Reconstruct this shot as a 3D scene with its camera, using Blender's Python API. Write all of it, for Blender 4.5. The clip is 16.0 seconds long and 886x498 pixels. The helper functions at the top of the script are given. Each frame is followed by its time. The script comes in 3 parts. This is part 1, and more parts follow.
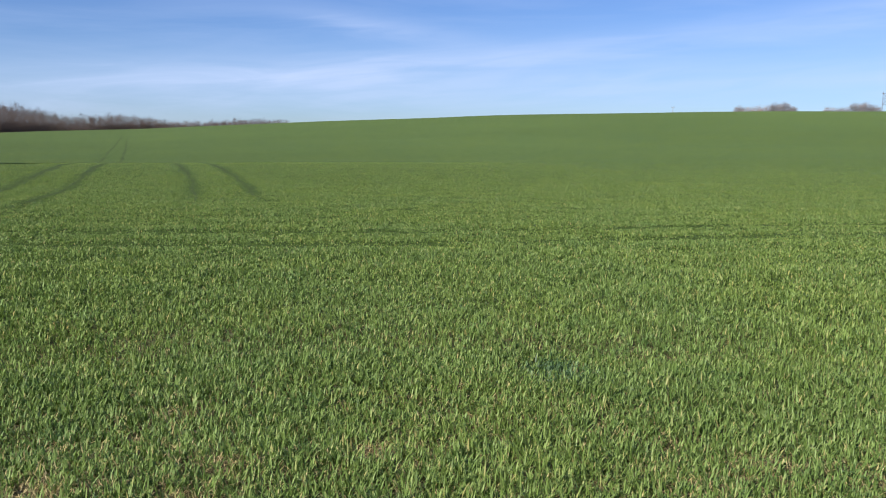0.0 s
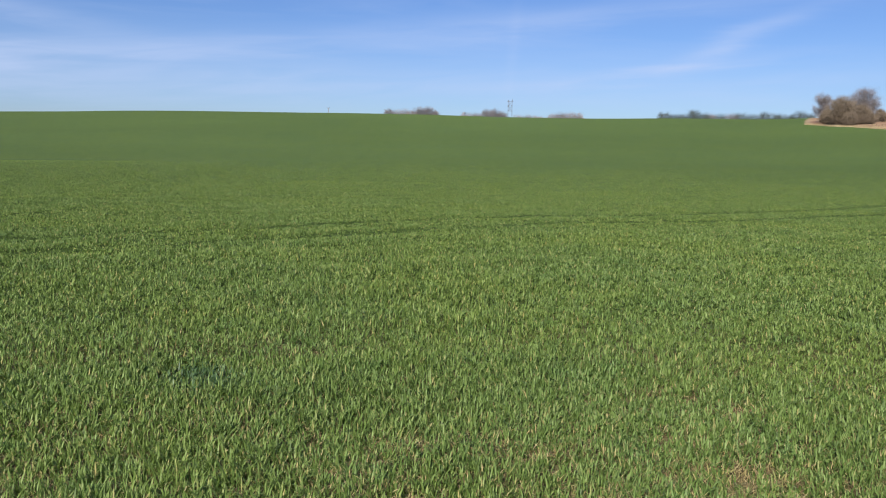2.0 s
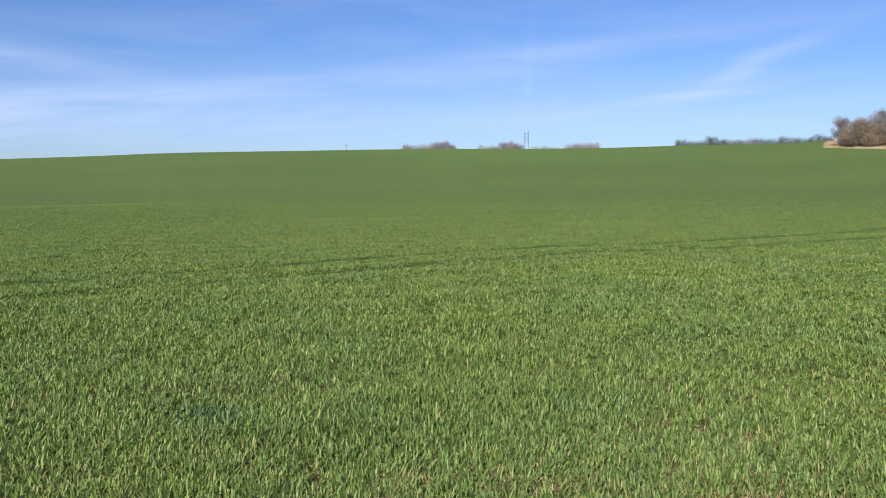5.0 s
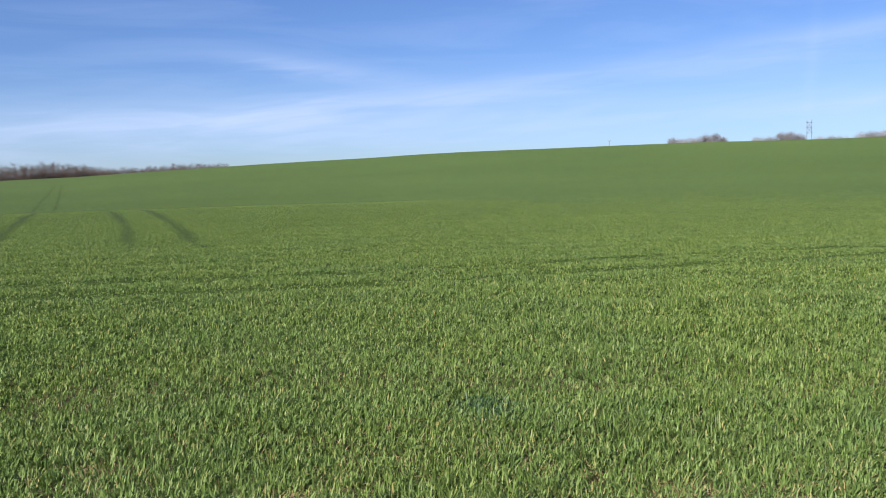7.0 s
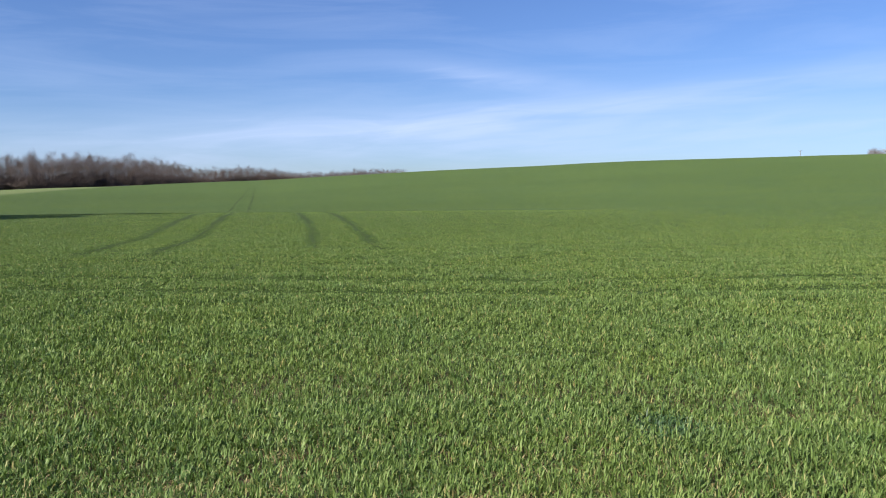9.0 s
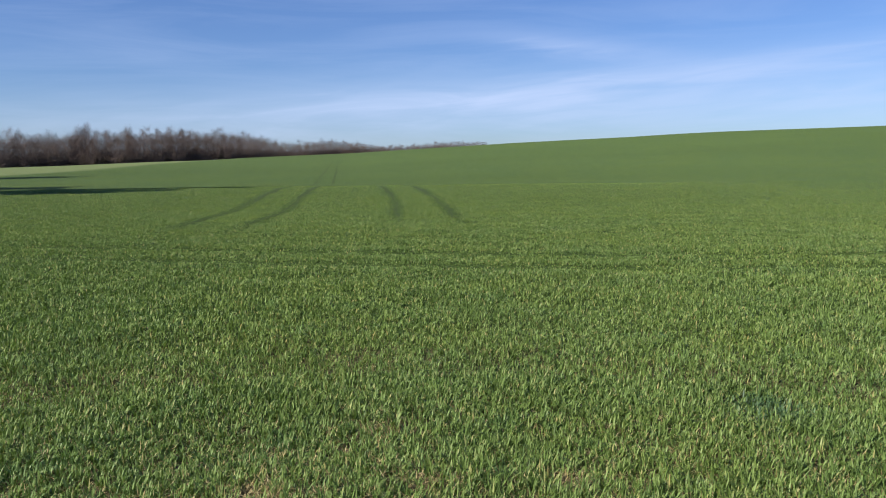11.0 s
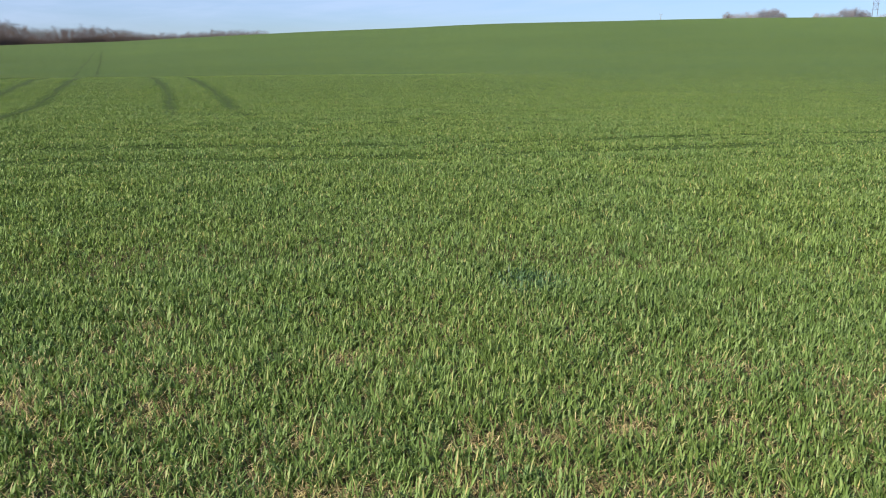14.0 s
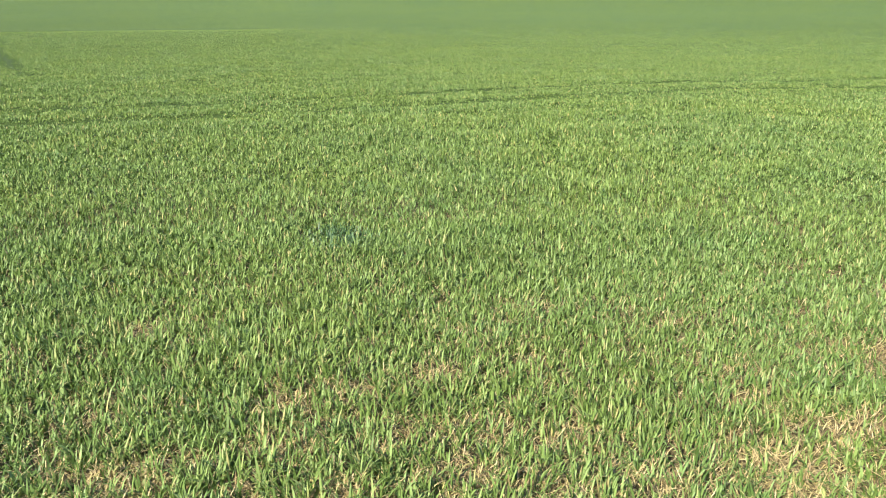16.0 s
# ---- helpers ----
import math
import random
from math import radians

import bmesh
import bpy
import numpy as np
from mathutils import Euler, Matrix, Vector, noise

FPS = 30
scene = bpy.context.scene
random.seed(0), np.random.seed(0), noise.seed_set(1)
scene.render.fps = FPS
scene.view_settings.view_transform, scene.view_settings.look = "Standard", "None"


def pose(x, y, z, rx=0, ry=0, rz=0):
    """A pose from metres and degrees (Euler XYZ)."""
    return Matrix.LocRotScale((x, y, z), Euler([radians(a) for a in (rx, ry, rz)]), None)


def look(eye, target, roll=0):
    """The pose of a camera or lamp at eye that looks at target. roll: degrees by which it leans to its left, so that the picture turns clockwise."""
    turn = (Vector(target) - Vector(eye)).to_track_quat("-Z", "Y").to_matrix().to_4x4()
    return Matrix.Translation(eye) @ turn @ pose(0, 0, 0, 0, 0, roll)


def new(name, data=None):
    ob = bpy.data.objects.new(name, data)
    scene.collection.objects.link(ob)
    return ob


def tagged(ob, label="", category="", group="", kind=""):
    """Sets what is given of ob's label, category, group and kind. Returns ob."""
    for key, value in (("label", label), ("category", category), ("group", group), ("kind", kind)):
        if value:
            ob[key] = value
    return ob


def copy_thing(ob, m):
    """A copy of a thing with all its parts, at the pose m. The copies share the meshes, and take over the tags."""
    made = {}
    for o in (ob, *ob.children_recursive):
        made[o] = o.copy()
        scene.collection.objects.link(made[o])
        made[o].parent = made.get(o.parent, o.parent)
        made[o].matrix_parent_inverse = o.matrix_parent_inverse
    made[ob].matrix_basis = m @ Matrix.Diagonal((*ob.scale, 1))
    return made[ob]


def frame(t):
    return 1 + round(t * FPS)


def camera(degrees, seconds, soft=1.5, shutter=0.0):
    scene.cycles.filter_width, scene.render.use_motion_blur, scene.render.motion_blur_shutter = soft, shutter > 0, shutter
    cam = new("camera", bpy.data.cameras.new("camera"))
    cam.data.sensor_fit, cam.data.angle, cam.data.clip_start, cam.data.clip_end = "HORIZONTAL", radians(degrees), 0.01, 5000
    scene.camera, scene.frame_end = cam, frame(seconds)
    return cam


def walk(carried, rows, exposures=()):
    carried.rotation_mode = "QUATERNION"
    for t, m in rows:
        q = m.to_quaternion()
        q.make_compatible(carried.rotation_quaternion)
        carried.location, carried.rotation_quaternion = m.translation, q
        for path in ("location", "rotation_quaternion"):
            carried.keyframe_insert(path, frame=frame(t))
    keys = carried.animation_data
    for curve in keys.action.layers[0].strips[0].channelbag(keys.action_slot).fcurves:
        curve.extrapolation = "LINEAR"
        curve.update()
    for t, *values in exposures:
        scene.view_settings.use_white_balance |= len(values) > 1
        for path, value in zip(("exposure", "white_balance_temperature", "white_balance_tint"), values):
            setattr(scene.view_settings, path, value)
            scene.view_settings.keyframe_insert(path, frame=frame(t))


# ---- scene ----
cam = camera(57.7, 16.0, soft=1.1)
ROWS = [
    (0, pose(-0.006, 0.000, 1.719, 82.61, -0.51, 0.07)),
    (0.5, pose(0.030, 0.012, 1.719, 82.70, -1.14, -5.31)),
    (1, pose(0.067, 0.015, 1.721, 82.73, -1.32, -11.29)),
    (1.5, pose(0.105, 0.005, 1.723, 82.79, -1.23, -17.23)),
    (2, pose(0.152, 0.016, 1.717, 82.89, -1.21, -23.70)),
    (2.5, pose(0.234, 0.004, 1.721, 83.20, -1.05, -30.55)),
    (3, pose(0.271, -0.006, 1.722, 83.62, -1.00, -35.53)),
    (3.2, pose(0.293, 0.001, 1.717, 83.97, -0.81, -37.14)),
    (3.62, pose(0.319, -0.001, 1.713, 84.51, -0.53, -38.30)),
    (4.04, pose(0.322, -0.013, 1.712, 84.91, -0.23, -35.48)),
    (4.46, pose(0.305, -0.027, 1.714, 85.16, 0.07, -30.26)),
    (4.88, pose(0.277, -0.035, 1.717, 85.25, 0.35, -24.21)),
    (5.3, pose(0.242, -0.028, 1.722, 85.15, 0.59, -18.88)),
    (5.5, pose(0.222, -0.019, 1.729, 85.00, 0.65, -16.64)),
    (6, pose(0.189, 0.000, 1.716, 85.01, 1.09, -11.95)),
    (6.5, pose(0.165, 0.009, 1.719, 85.01, 1.08, -8.22)),
    (7, pose(0.152, -0.010, 1.732, 85.29, 1.19, -3.98)),
    (7.5, pose(0.113, -0.014, 1.726, 85.63, 1.03, 0.36)),
    (8, pose(0.092, -0.014, 1.732, 85.80, 0.88, 3.91)),
    (8.5, pose(0.082, 0.005, 1.730, 85.92, 0.65, 6.45)),
    (9, pose(0.056, 0.003, 1.730, 85.96, 0.07, 8.18)),
    (9.5, pose(0.048, 0.006, 1.722, 85.93, -0.01, 10.20)),
    (9.7, pose(0.039, 0.004, 1.731, 85.76, 0.07, 10.91)),
    (10.12, pose(0.020, -0.004, 1.742, 85.42, 0.16, 12.35)),
    (10.54, pose(-0.004, -0.022, 1.752, 84.86, 0.23, 13.40)),
    (10.96, pose(-0.025, -0.040, 1.759, 84.11, 0.29, 13.91)),
    (11.38, pose(-0.036, -0.052, 1.760, 83.14, 0.33, 13.70)),
    (11.8, pose(-0.031, -0.048, 1.754, 81.98, 0.35, 12.62)),
    (12, pose(-0.023, -0.041, 1.749, 81.35, 0.34, 11.96)),
    (12.5, pose(-0.007, -0.028, 1.738, 79.99, 0.35, 9.68)),
    (13, pose(0.022, -0.007, 1.723, 78.82, 0.23, 6.58)),
    (13.5, pose(0.057, -0.009, 1.717, 77.50, 0.13, 2.91)),
    (14, pose(0.095, -0.010, 1.709, 76.47, -0.02, -1.05)),
    (14.5, pose(0.122, -0.010, 1.703, 75.74, -0.18, -4.86)),
    (15, pose(0.155, -0.011, 1.701, 74.84, -0.16, -8.27)),
    (15.5, pose(0.185, -0.006, 1.686, 74.09, -0.11, -11.33)),
    (16, pose(0.213, -0.005, 1.680, 73.52, -0.15, -13.84)),
]
EXPOSURES = ((0, 0.86), (1.5, 0.83), (2.0, 0.63), (2.5, 0.66), (3.2, 0.72), (5.3, 0.85), (7, 0.91), (9.5, 0.95), (11.8, 0.75), (12.5, 0.84), (13.5, 0.89), (14, 0.93), (14.5, 0.95), (15, 1.27), (15.5, 1.52), (16, 1.64))
walk(cam, ROWS, EXPOSURES)

# ---------------------------------------------------------------- world, sun
SUN_AZ, SUN_EL = 224.0, 33.0          # bearing clockwise from +y, height in degrees


def bearing(az, r, z=0.0):
    return Vector((r * math.sin(radians(az)), r * math.cos(radians(az)), z))


world = bpy.data.worlds.new("sky")
scene.world = world
world.use_nodes = True
wn, wl = world.node_tree.nodes, world.node_tree.links
wn.clear()


def wmath(op, a, b=None, c=None):
    n = wn.new("ShaderNodeMath")
    n.operation = op
    for k, v in enumerate((a, b, c)):
        if v is None:
            continue
        if isinstance(v, (int, float)):
            n.inputs[k].default_value = v
        else:
            wl.new(v, n.inputs[k])
    return n.outputs[0]


def build_world():
    sky = wn.new("ShaderNodeTexSky")
    sky.sky_type = "NISHITA"
    sky.sun_disc = False
    sky.sun_elevation = radians(SUN_EL)
    sky.sun_rotation = radians(SUN_AZ)
    sky.altitude = 100
    sky.air_density, sky.dust_density, sky.ozone_density = 1.0, 0.25, 3.0
    tint = wn.new("ShaderNodeMix")
    tint.data_type, tint.blend_type = "RGBA", "MULTIPLY"
    tint.inputs[0].default_value = 1.0
    wl.new(sky.outputs[0], tint.inputs[6])
    tint.inputs[7].default_value = (0.74, 0.91, 1.34, 1)
    # cirrus: thin wisps by bearing and height
    tc = wn.new("ShaderNodeTexCoord")
    sep = wn.new("ShaderNodeSeparateXYZ")
    wl.new(tc.outputs["Generated"], sep.inputs[0])
    az = wmath("DEGREES", wmath("ARCTAN2", sep.outputs[0], sep.outputs[1]))
    el = wmath("MULTIPLY", wmath("ARCSINE", sep.outputs[2]), 57.2958)
    com = wn.new("ShaderNodeCombineXYZ")
    wl.new(wmath("MULTIPLY", az, 0.05), com.inputs[0])
    wl.new(wmath("MULTIPLY", el, 0.45), com.inputs[1])
    noi = wn.new("ShaderNodeTexNoise")
    noi.inputs["Scale"].default_value = 1.0
    noi.inputs["Detail"].default_value = 7.0
    noi.inputs["Roughness"].default_value = 0.6
    noi.inputs["Distortion"].default_value = 0.6
    wl.new(com.outputs[0], noi.inputs["Vector"])
    fib = wn.new("ShaderNodeTexNoise")
    com2 = wn.new("ShaderNodeCombineXYZ")
    wl.new(wmath("MULTIPLY", az, 0.12), com2.inputs[0])
    wl.new(wmath("MULTIPLY", wmath("SUBTRACT", el, wmath("MULTIPLY", az, 0.08)), 1.1), com2.inputs[1])
    fib.inputs["Scale"].default_value = 1.0
    fib.inputs["Detail"].default_value = 6.0
    fib.inputs["Distortion"].default_value = 0.8
    wl.new(com2.outputs[0], fib.inputs["Vector"])
    wob = wmath("MULTIPLY", wmath("SUBTRACT", noi.outputs[0], 0.5), 2.2)
    total = None
    # bearing, height, slope, half length, half width, strength
    for a0, e0, sl, hl, hw, st in ((6, 6.3, 0.085, 24, 0.80, 0.27), (-5, 8.1, -0.13, 6, 0.7, 0.26),
                                   (38, 5.5, 0.11, 7, 0.40, 0.30), (43.3, 7.4, 0.36, 4.0, 0.65, 0.38),
                                   (33, 9.2, 0.07, 12, 0.6, 0.18), (28.4, 6.6, 4.0, 0.5, 3.0, 0.08),
                                   (-16, 4.1, 0.05, 25, 1.8, 0.36), (20, 4.2, 0.02, 34, 1.5, 0.30)):
        d = wmath("ADD", wmath("SUBTRACT", el, e0), wob)
        d = wmath("SUBTRACT", d, wmath("MULTIPLY", wmath("SUBTRACT", az, a0), sl))
        d = wmath("DIVIDE", d, hw)
        g = wmath("EXPONENT", wmath("MULTIPLY", wmath("MULTIPLY", d, d), -1.0))
        w = wmath("DIVIDE", wmath("SUBTRACT", az, a0), hl)
        w = wmath("EXPONENT", wmath("MULTIPLY", wmath("MULTIPLY", w, w), -1.0))
        g = wmath("MULTIPLY", wmath("MULTIPLY", g, w), st)
        total = g if total is None else wmath("ADD", total, g)
    fibre = wmath("MULTIPLY_ADD", fib.outputs[0], 1.6, 0.1)
    veil = wmath("MULTIPLY", wmath("SUBTRACT", noi.outputs[0], 0.42), 0.5)
    amount = wmath("ADD", wmath("MULTIPLY", total, fibre), wmath("MAXIMUM", veil, 0.0))
    amount = wmath("MINIMUM", amount, 0.85)
    mix = wn.new("ShaderNodeMix")
    mix.data_type = "RGBA"
    wl.new(amount, mix.inputs[0])
    wl.new(tint.outputs[2], mix.inputs[6])
    mix.inputs[7].default_value = CLOUD
    bg = wn.new("ShaderNodeBackground")
    bg.inputs[1].default_value = SKY
    wl.new(mix.outputs[2], bg.inputs[0])
    out = wn.new("ShaderNodeOutputWorld")
    wl.new(bg.outputs[0], out.inputs[0])


SKY = 0.0509
CLOUD = (7.1, 8.5, 12.0, 1)
build_world()

sun = new("sun", bpy.data.lights.new("sun", "SUN"))
sun.data.energy, sun.data.angle, sun.data.color = 4.9, radians(0.53), (1.0, 0.93, 0.82)
sun.matrix_world = look(bearing(SUN_AZ, 100 * math.cos(radians(SUN_EL)), 100 * math.sin(radians(SUN_EL))), (0, 0, 0))


# ---------------------------------------------------------------- materials
def nodes(name):
    m = bpy.data.materials.new(name)
    m.use_nodes = True
    t = m.node_tree
    return m, t.nodes, t.links, t.nodes["Principled BSDF"]


def ramp(n, stops, mode="LINEAR"):
    r = n.new("ShaderNodeValToRGB")
    r.color_ramp.interpolation = mode
    e = r.color_ramp.elements
    while len(e) < len(stops):
        e.new(0.5)
    for k, (p, c) in enumerate(stops):
        e[k].position, e[k].color = p, (*c, 1)
    return r


def noise_tex(n, l, vec, scale, detail=4.0, rough=0.55):
    t = n.new("ShaderNodeTexNoise")
    t.inputs["Scale"].default_value = scale
    t.inputs["Detail"].default_value = detail
    t.inputs["Roughness"].default_value = rough
    l.new(vec, t.inputs["Vector"])
    return t.outputs[0]


def mixrgb(n, l, fac, a, b, blend="MIX"):
    m = n.new("ShaderNodeMix")
    m.data_type, m.blend_type = "RGBA", blend
    for k, v in ((0, fac), (6, a), (7, b)):
        if isinstance(v, (int, float)):
            m.inputs[k].default_value = v
        elif isinstance(v, tuple):
            m.inputs[k].default_value = (*v, 1)
        else:
            l.new(v, m.inputs[k])
    return m.outputs[2]


def smooth(n, l, value, a, b):
    m = n.new("ShaderNodeMapRange")
    m.interpolation_type = "SMOOTHSTEP"
    l.new(value, m.inputs[0])
    m.inputs[1].default_value, m.inputs[2].default_value = a, b
    return m.outputs[0]


def leaf_material(name, stops, translucency=0.35, rough=0.42, patchy=0.0, spec=0.5):
    """Thin leaves: a colour for each leaf, broad patches, some light through the blade."""
    m, n, l, p = nodes(name)
    geo = n.new("ShaderNodeNewGeometry")
    col = ramp(n, stops)
    l.new(geo.outputs["Random Per Island"], col.inputs[0])
    c = col.outputs[0]
    if patchy:
        f = smooth(n, l, noise_tex(n, l, geo.outputs["Position"], 0.35, 3.0), 0.35, 0.68)
        c = mixrgb(n, l, f, c, mixrgb(n, l, 1.0, c, (1.0 + 0.14 * patchy, 1.0 + 0.06 * patchy, 1 - 0.2 * patchy), "MULTIPLY"))
        g = smooth(n, l, noise_tex(n, l, geo.outputs["Position"], 1.9, 3.0), 0.52, 0.72)
        c = mixrgb(n, l, g, c, mixrgb(n, l, 1.0, c, (1 - 0.2 * patchy, 1 - 0.05 * patchy, 1 + 0.12 * patchy), "MULTIPLY"))
    l.new(c, p.inputs["Base Color"])
    p.inputs["Roughness"].default_value = rough
    p.inputs["Specular IOR Level"].default_value = spec
    tr = n.new("ShaderNodeBsdfTranslucent")
    l.new(mixrgb(n, l, 1.0, c, (1.10, 1.25, 0.58), "MULTIPLY"), tr.inputs[0])
    ms = n.new("ShaderNodeMixShader")
    ms.inputs[0].default_value = translucency
    l.new(p.outputs[0], ms.inputs[1])
    l.new(tr.outputs[0], ms.inputs[2])
    l.new(ms.outputs[0], n["Material Output"].inputs[0])
    return m


def bark_material(name, a, b, scale=3.0):
    m, n, l, p = nodes(name)
    tc = n.new("ShaderNodeTexCoord")
    f = noise_tex(n, l, tc.outputs["Object"], scale, 6.0, 0.65)
    l.new(mixrgb(n, l, smooth(n, l, f, 0.3, 0.7), a, b), p.inputs["Base Color"])
    p.inputs["Roughness"].default_value = 0.9
    bump = n.new("ShaderNodeBump")
    bump.inputs["Strength"].default_value = 0.4
    l.new(f, bump.inputs["Height"])
    l.new(bump.outputs[0], p.inputs["Normal"])
    return m


def twig_material(name, stops):
    m, n, l, p = nodes(name)
    geo = n.new("ShaderNodeNewGeometry")
    col = ramp(n, stops)
    l.new(geo.outputs["Random Per Island"], col.inputs[0])
    l.new(col.outputs[0], p.inputs["Base Color"])
    p.inputs["Roughness"].default_value = 0.85
    return m



def edge_x(y):
    """The field's far edge in plan, past which the dry slope begins."""
    u = y - 62.0
    return 128.0 + 0.46 * u + 0.00065 * u * u + 0.5 * np.maximum(y - 168.0, 0.0)




def ground_material():
    """Bare soil with straw under the near crop, closed green crop further off, dry grass past the field's edge."""
    m, n, l, p = nodes("field_ground")
    geo = n.new("ShaderNodeNewGeometry")
    pos = geo.outputs["Position"]
    sep = n.new("ShaderNodeSeparateXYZ")
    l.new(pos, sep.inputs[0])

    def mth(op, a, b):
        k = n.new("ShaderNodeMath")
        k.operation = op
        for i, v in enumerate((a, b)):
            if isinstance(v, (int, float)):
                k.inputs[i].default_value = v
            else:
                l.new(v, k.inputs[i])
        return k.outputs[0]

    fine = noise_tex(n, l, pos, 28.0, 6.0, 0.7)
    clod = noise_tex(n, l, pos, 5.0, 5.0, 0.6)
    soil = mixrgb(n, l, smooth(n, l, fine, 0.3, 0.7), (0.072, 0.058, 0.028), (0.185, 0.150, 0.072))
    soil = mixrgb(n, l, smooth(n, l, clod, 0.45, 0.75), soil, (0.265, 0.222, 0.112))
    # closed crop
    big = noise_tex(n, l, pos, 0.012, 4.0, 0.5)
    mid = noise_tex(n, l, pos, 0.11, 5.0, 0.6)
    grain = noise_tex(n, l, pos, 1.6, 6.0, 0.7)
    crop = mixrgb(n, l, smooth(n, l, big, 0.3, 0.7), CROP_A, CROP_B)
    crop = mixrgb(n, l, smooth(n, l, mid, 0.35, 0.7), crop, mixrgb(n, l, 1.0, crop, (1.12, 1.05, 0.88), "MULTIPLY"))
    crop = mixrgb(n, l, smooth(n, l, grain, 0.3, 0.75), mixrgb(n, l, 1.0, crop, (0.72, 0.78, 0.75), "MULTIPLY"), mixrgb(n, l, 1.0, crop, (1.25, 1.18, 1.1), "MULTIPLY"))
    speck = noise_tex(n, l, pos, 11.0, 5.0, 0.75)
    crop = mixrgb(n, l, smooth(n, l, speck, 0.34, 0.68), mixrgb(n, l, 1.0, crop, (0.62, 0.68, 0.62), "MULTIPLY"), mixrgb(n, l, 1.0, crop, (1.45, 1.38, 1.4), "MULTIPLY"))
    away = mth("SQRT", mth("ADD", mth("MULTIPLY", sep.outputs[0], sep.outputs[0]), mth("MULTIPLY", sep.outputs[1], sep.outputs[1])), 0.0)
    closed = smooth(n, l, away, 20.0, 52.0)
    # ground between the plants: green litter, with their shade put into the colour
    under = mixrgb(n, l, smooth(n, l, clod, 0.35, 0.7), (0.0330, 0.0575, 0.0099), (0.0660, 0.1069, 0.0187))
    col = mixrgb(n, l, smooth(n, l, away, 5.5, 10.0), soil, under)
    col = mixrgb(n, l, closed, col, crop)
    # dry slope
    up = mth("SUBTRACT", sep.outputs[1], 62.0)
    past = mth("MULTIPLY", mth("MAXIMUM", mth("SUBTRACT", sep.outputs[1], 168.0), 0.0), 0.5)
    line = mth("ADD", mth("ADD", mth("MULTIPLY", up, 0.46), mth("MULTIPLY", mth("MULTIPLY", up, up), 0.00065)), past)
    d = mth("SUBTRACT", mth("SUBTRACT", sep.outputs[0], 128.0), line)
    d = mth("ADD", d, mth("MULTIPLY", mth("SUBTRACT", noise_tex(n, l, pos, 0.09, 4.0), 0.5), 4.0))
    dn = noise_tex(n, l, pos, 0.035, 7.0, 0.7)
    dry = mixrgb(n, l, smooth(n, l, dn, 0.42, 0.6), (0.2065, 0.1251, 0.0812), (0.3468, 0.2502, 0.1589))
    dry = mixrgb(n, l, smooth(n, l, noise_tex(n, l, pos, 0.6, 5.0, 0.7), 0.5, 0.8), dry, (0.137, 0.104, 0.050))
    verge = mixrgb(n, l, smooth(n, l, d, 1.0, 3.5), (0.249, 0.195, 0.120), dry)
    col = mixrgb(n, l, smooth(n, l, d, -0.5, 0.8), col, verge)
    # pale meadow strip along the wood
    ws = mth("ADD", mth("MULTIPLY", sep.outputs[0], -0.937), mth("MULTIPLY", sep.outputs[1], -0.349))
    wood = smooth(n, l, mth("ADD", ws, mth("MULTIPLY", mth("SUBTRACT", mid, 0.5), 14.0)), 52.0, 61.0)
    col = mixrgb(n, l, mth("MULTIPLY", wood, 0.7), col, (0.17, 0.205, 0.085))
    l.new(col, p.inputs["Base Color"])
    p.inputs["Roughness"].default_value = 0.95
    p.inputs["Specular IOR Level"].default_value = 0.15
    p.inputs["Diffuse Roughness"].default_value = 0.3
    bump = n.new("ShaderNodeBump")
    bump.inputs["Strength"].default_value = 0.9
    bump.inputs["Distance"].default_value = 0.05
    l.new(mth("ADD", fine, mth("MULTIPLY", grain, 2.0)), bump.inputs["Height"])
    l.new(bump.outputs[0], p.inputs["Normal"])
    return m


CROP_A, CROP_B = (0.0590, 0.0960, 0.0280), (0.0695, 0.1110, 0.0335)
GROUND = ground_material()
WHEAT = leaf_material("wheat_leaf", ((0.0, (0.061, 0.104, 0.024)), (0.30, (0.102, 0.162, 0.039)), (0.62, (0.147, 0.219, 0.060)),
                                     (0.90, (0.204, 0.282, 0.098)), (0.965, (0.256, 0.276, 0.106)), (1.0, (0.325, 0.282, 0.118))), 0.20, 0.50, 0.5, 0.2)
STRAW = leaf_material("dead_leaf", ((0.0, (0.216, 0.154, 0.062)), (0.5, (0.382, 0.299, 0.133)), (0.85, (0.498, 0.415, 0.216)), (1.0, (0.349, 0.324, 0.091))), 0.2, 0.6)
BLUISH = leaf_material("bluish_leaf", ((0.0, (0.036, 0.082, 0.027)), (0.6, (0.070, 0.134, 0.049)), (1.0, (0.120, 0.198, 0.078))), 0.2, 0.45)
DRYGRASS = leaf_material("dry_grass", ((0.0, (0.249, 0.174, 0.091)), (0.6, (0.398, 0.315, 0.183)), (1.0, (0.498, 0.415, 0.266))), 0.2, 0.7)
TUSSOCK = leaf_material("slope_grass", ((0.0, (0.205, 0.135, 0.092)), (0.4, (0.255, 0.175, 0.118)), (0.8, (0.305, 0.222, 0.148)), (1.0, (0.28, 0.25, 0.13))), 0.15, 0.8)
BARK = bark_material("grey_brown_bark", (0.083, 0.066, 0.054), (0.166, 0.137, 0.108))
# far wood's bark, lightened: the haze before it is painted in
WOODBARK = bark_material("hazed_wood_bark", (0.115, 0.084, 0.070), (0.150, 0.112, 0.096))
LITTER = bark_material("leaf_litter", (0.13, 0.092, 0.062), (0.20, 0.145, 0.098), 0.4)
BIRCH = bark_material("birch_bark", (0.2833, 0.2549, 0.2290), (0.0913, 0.0747, 0.0657), 1.4)
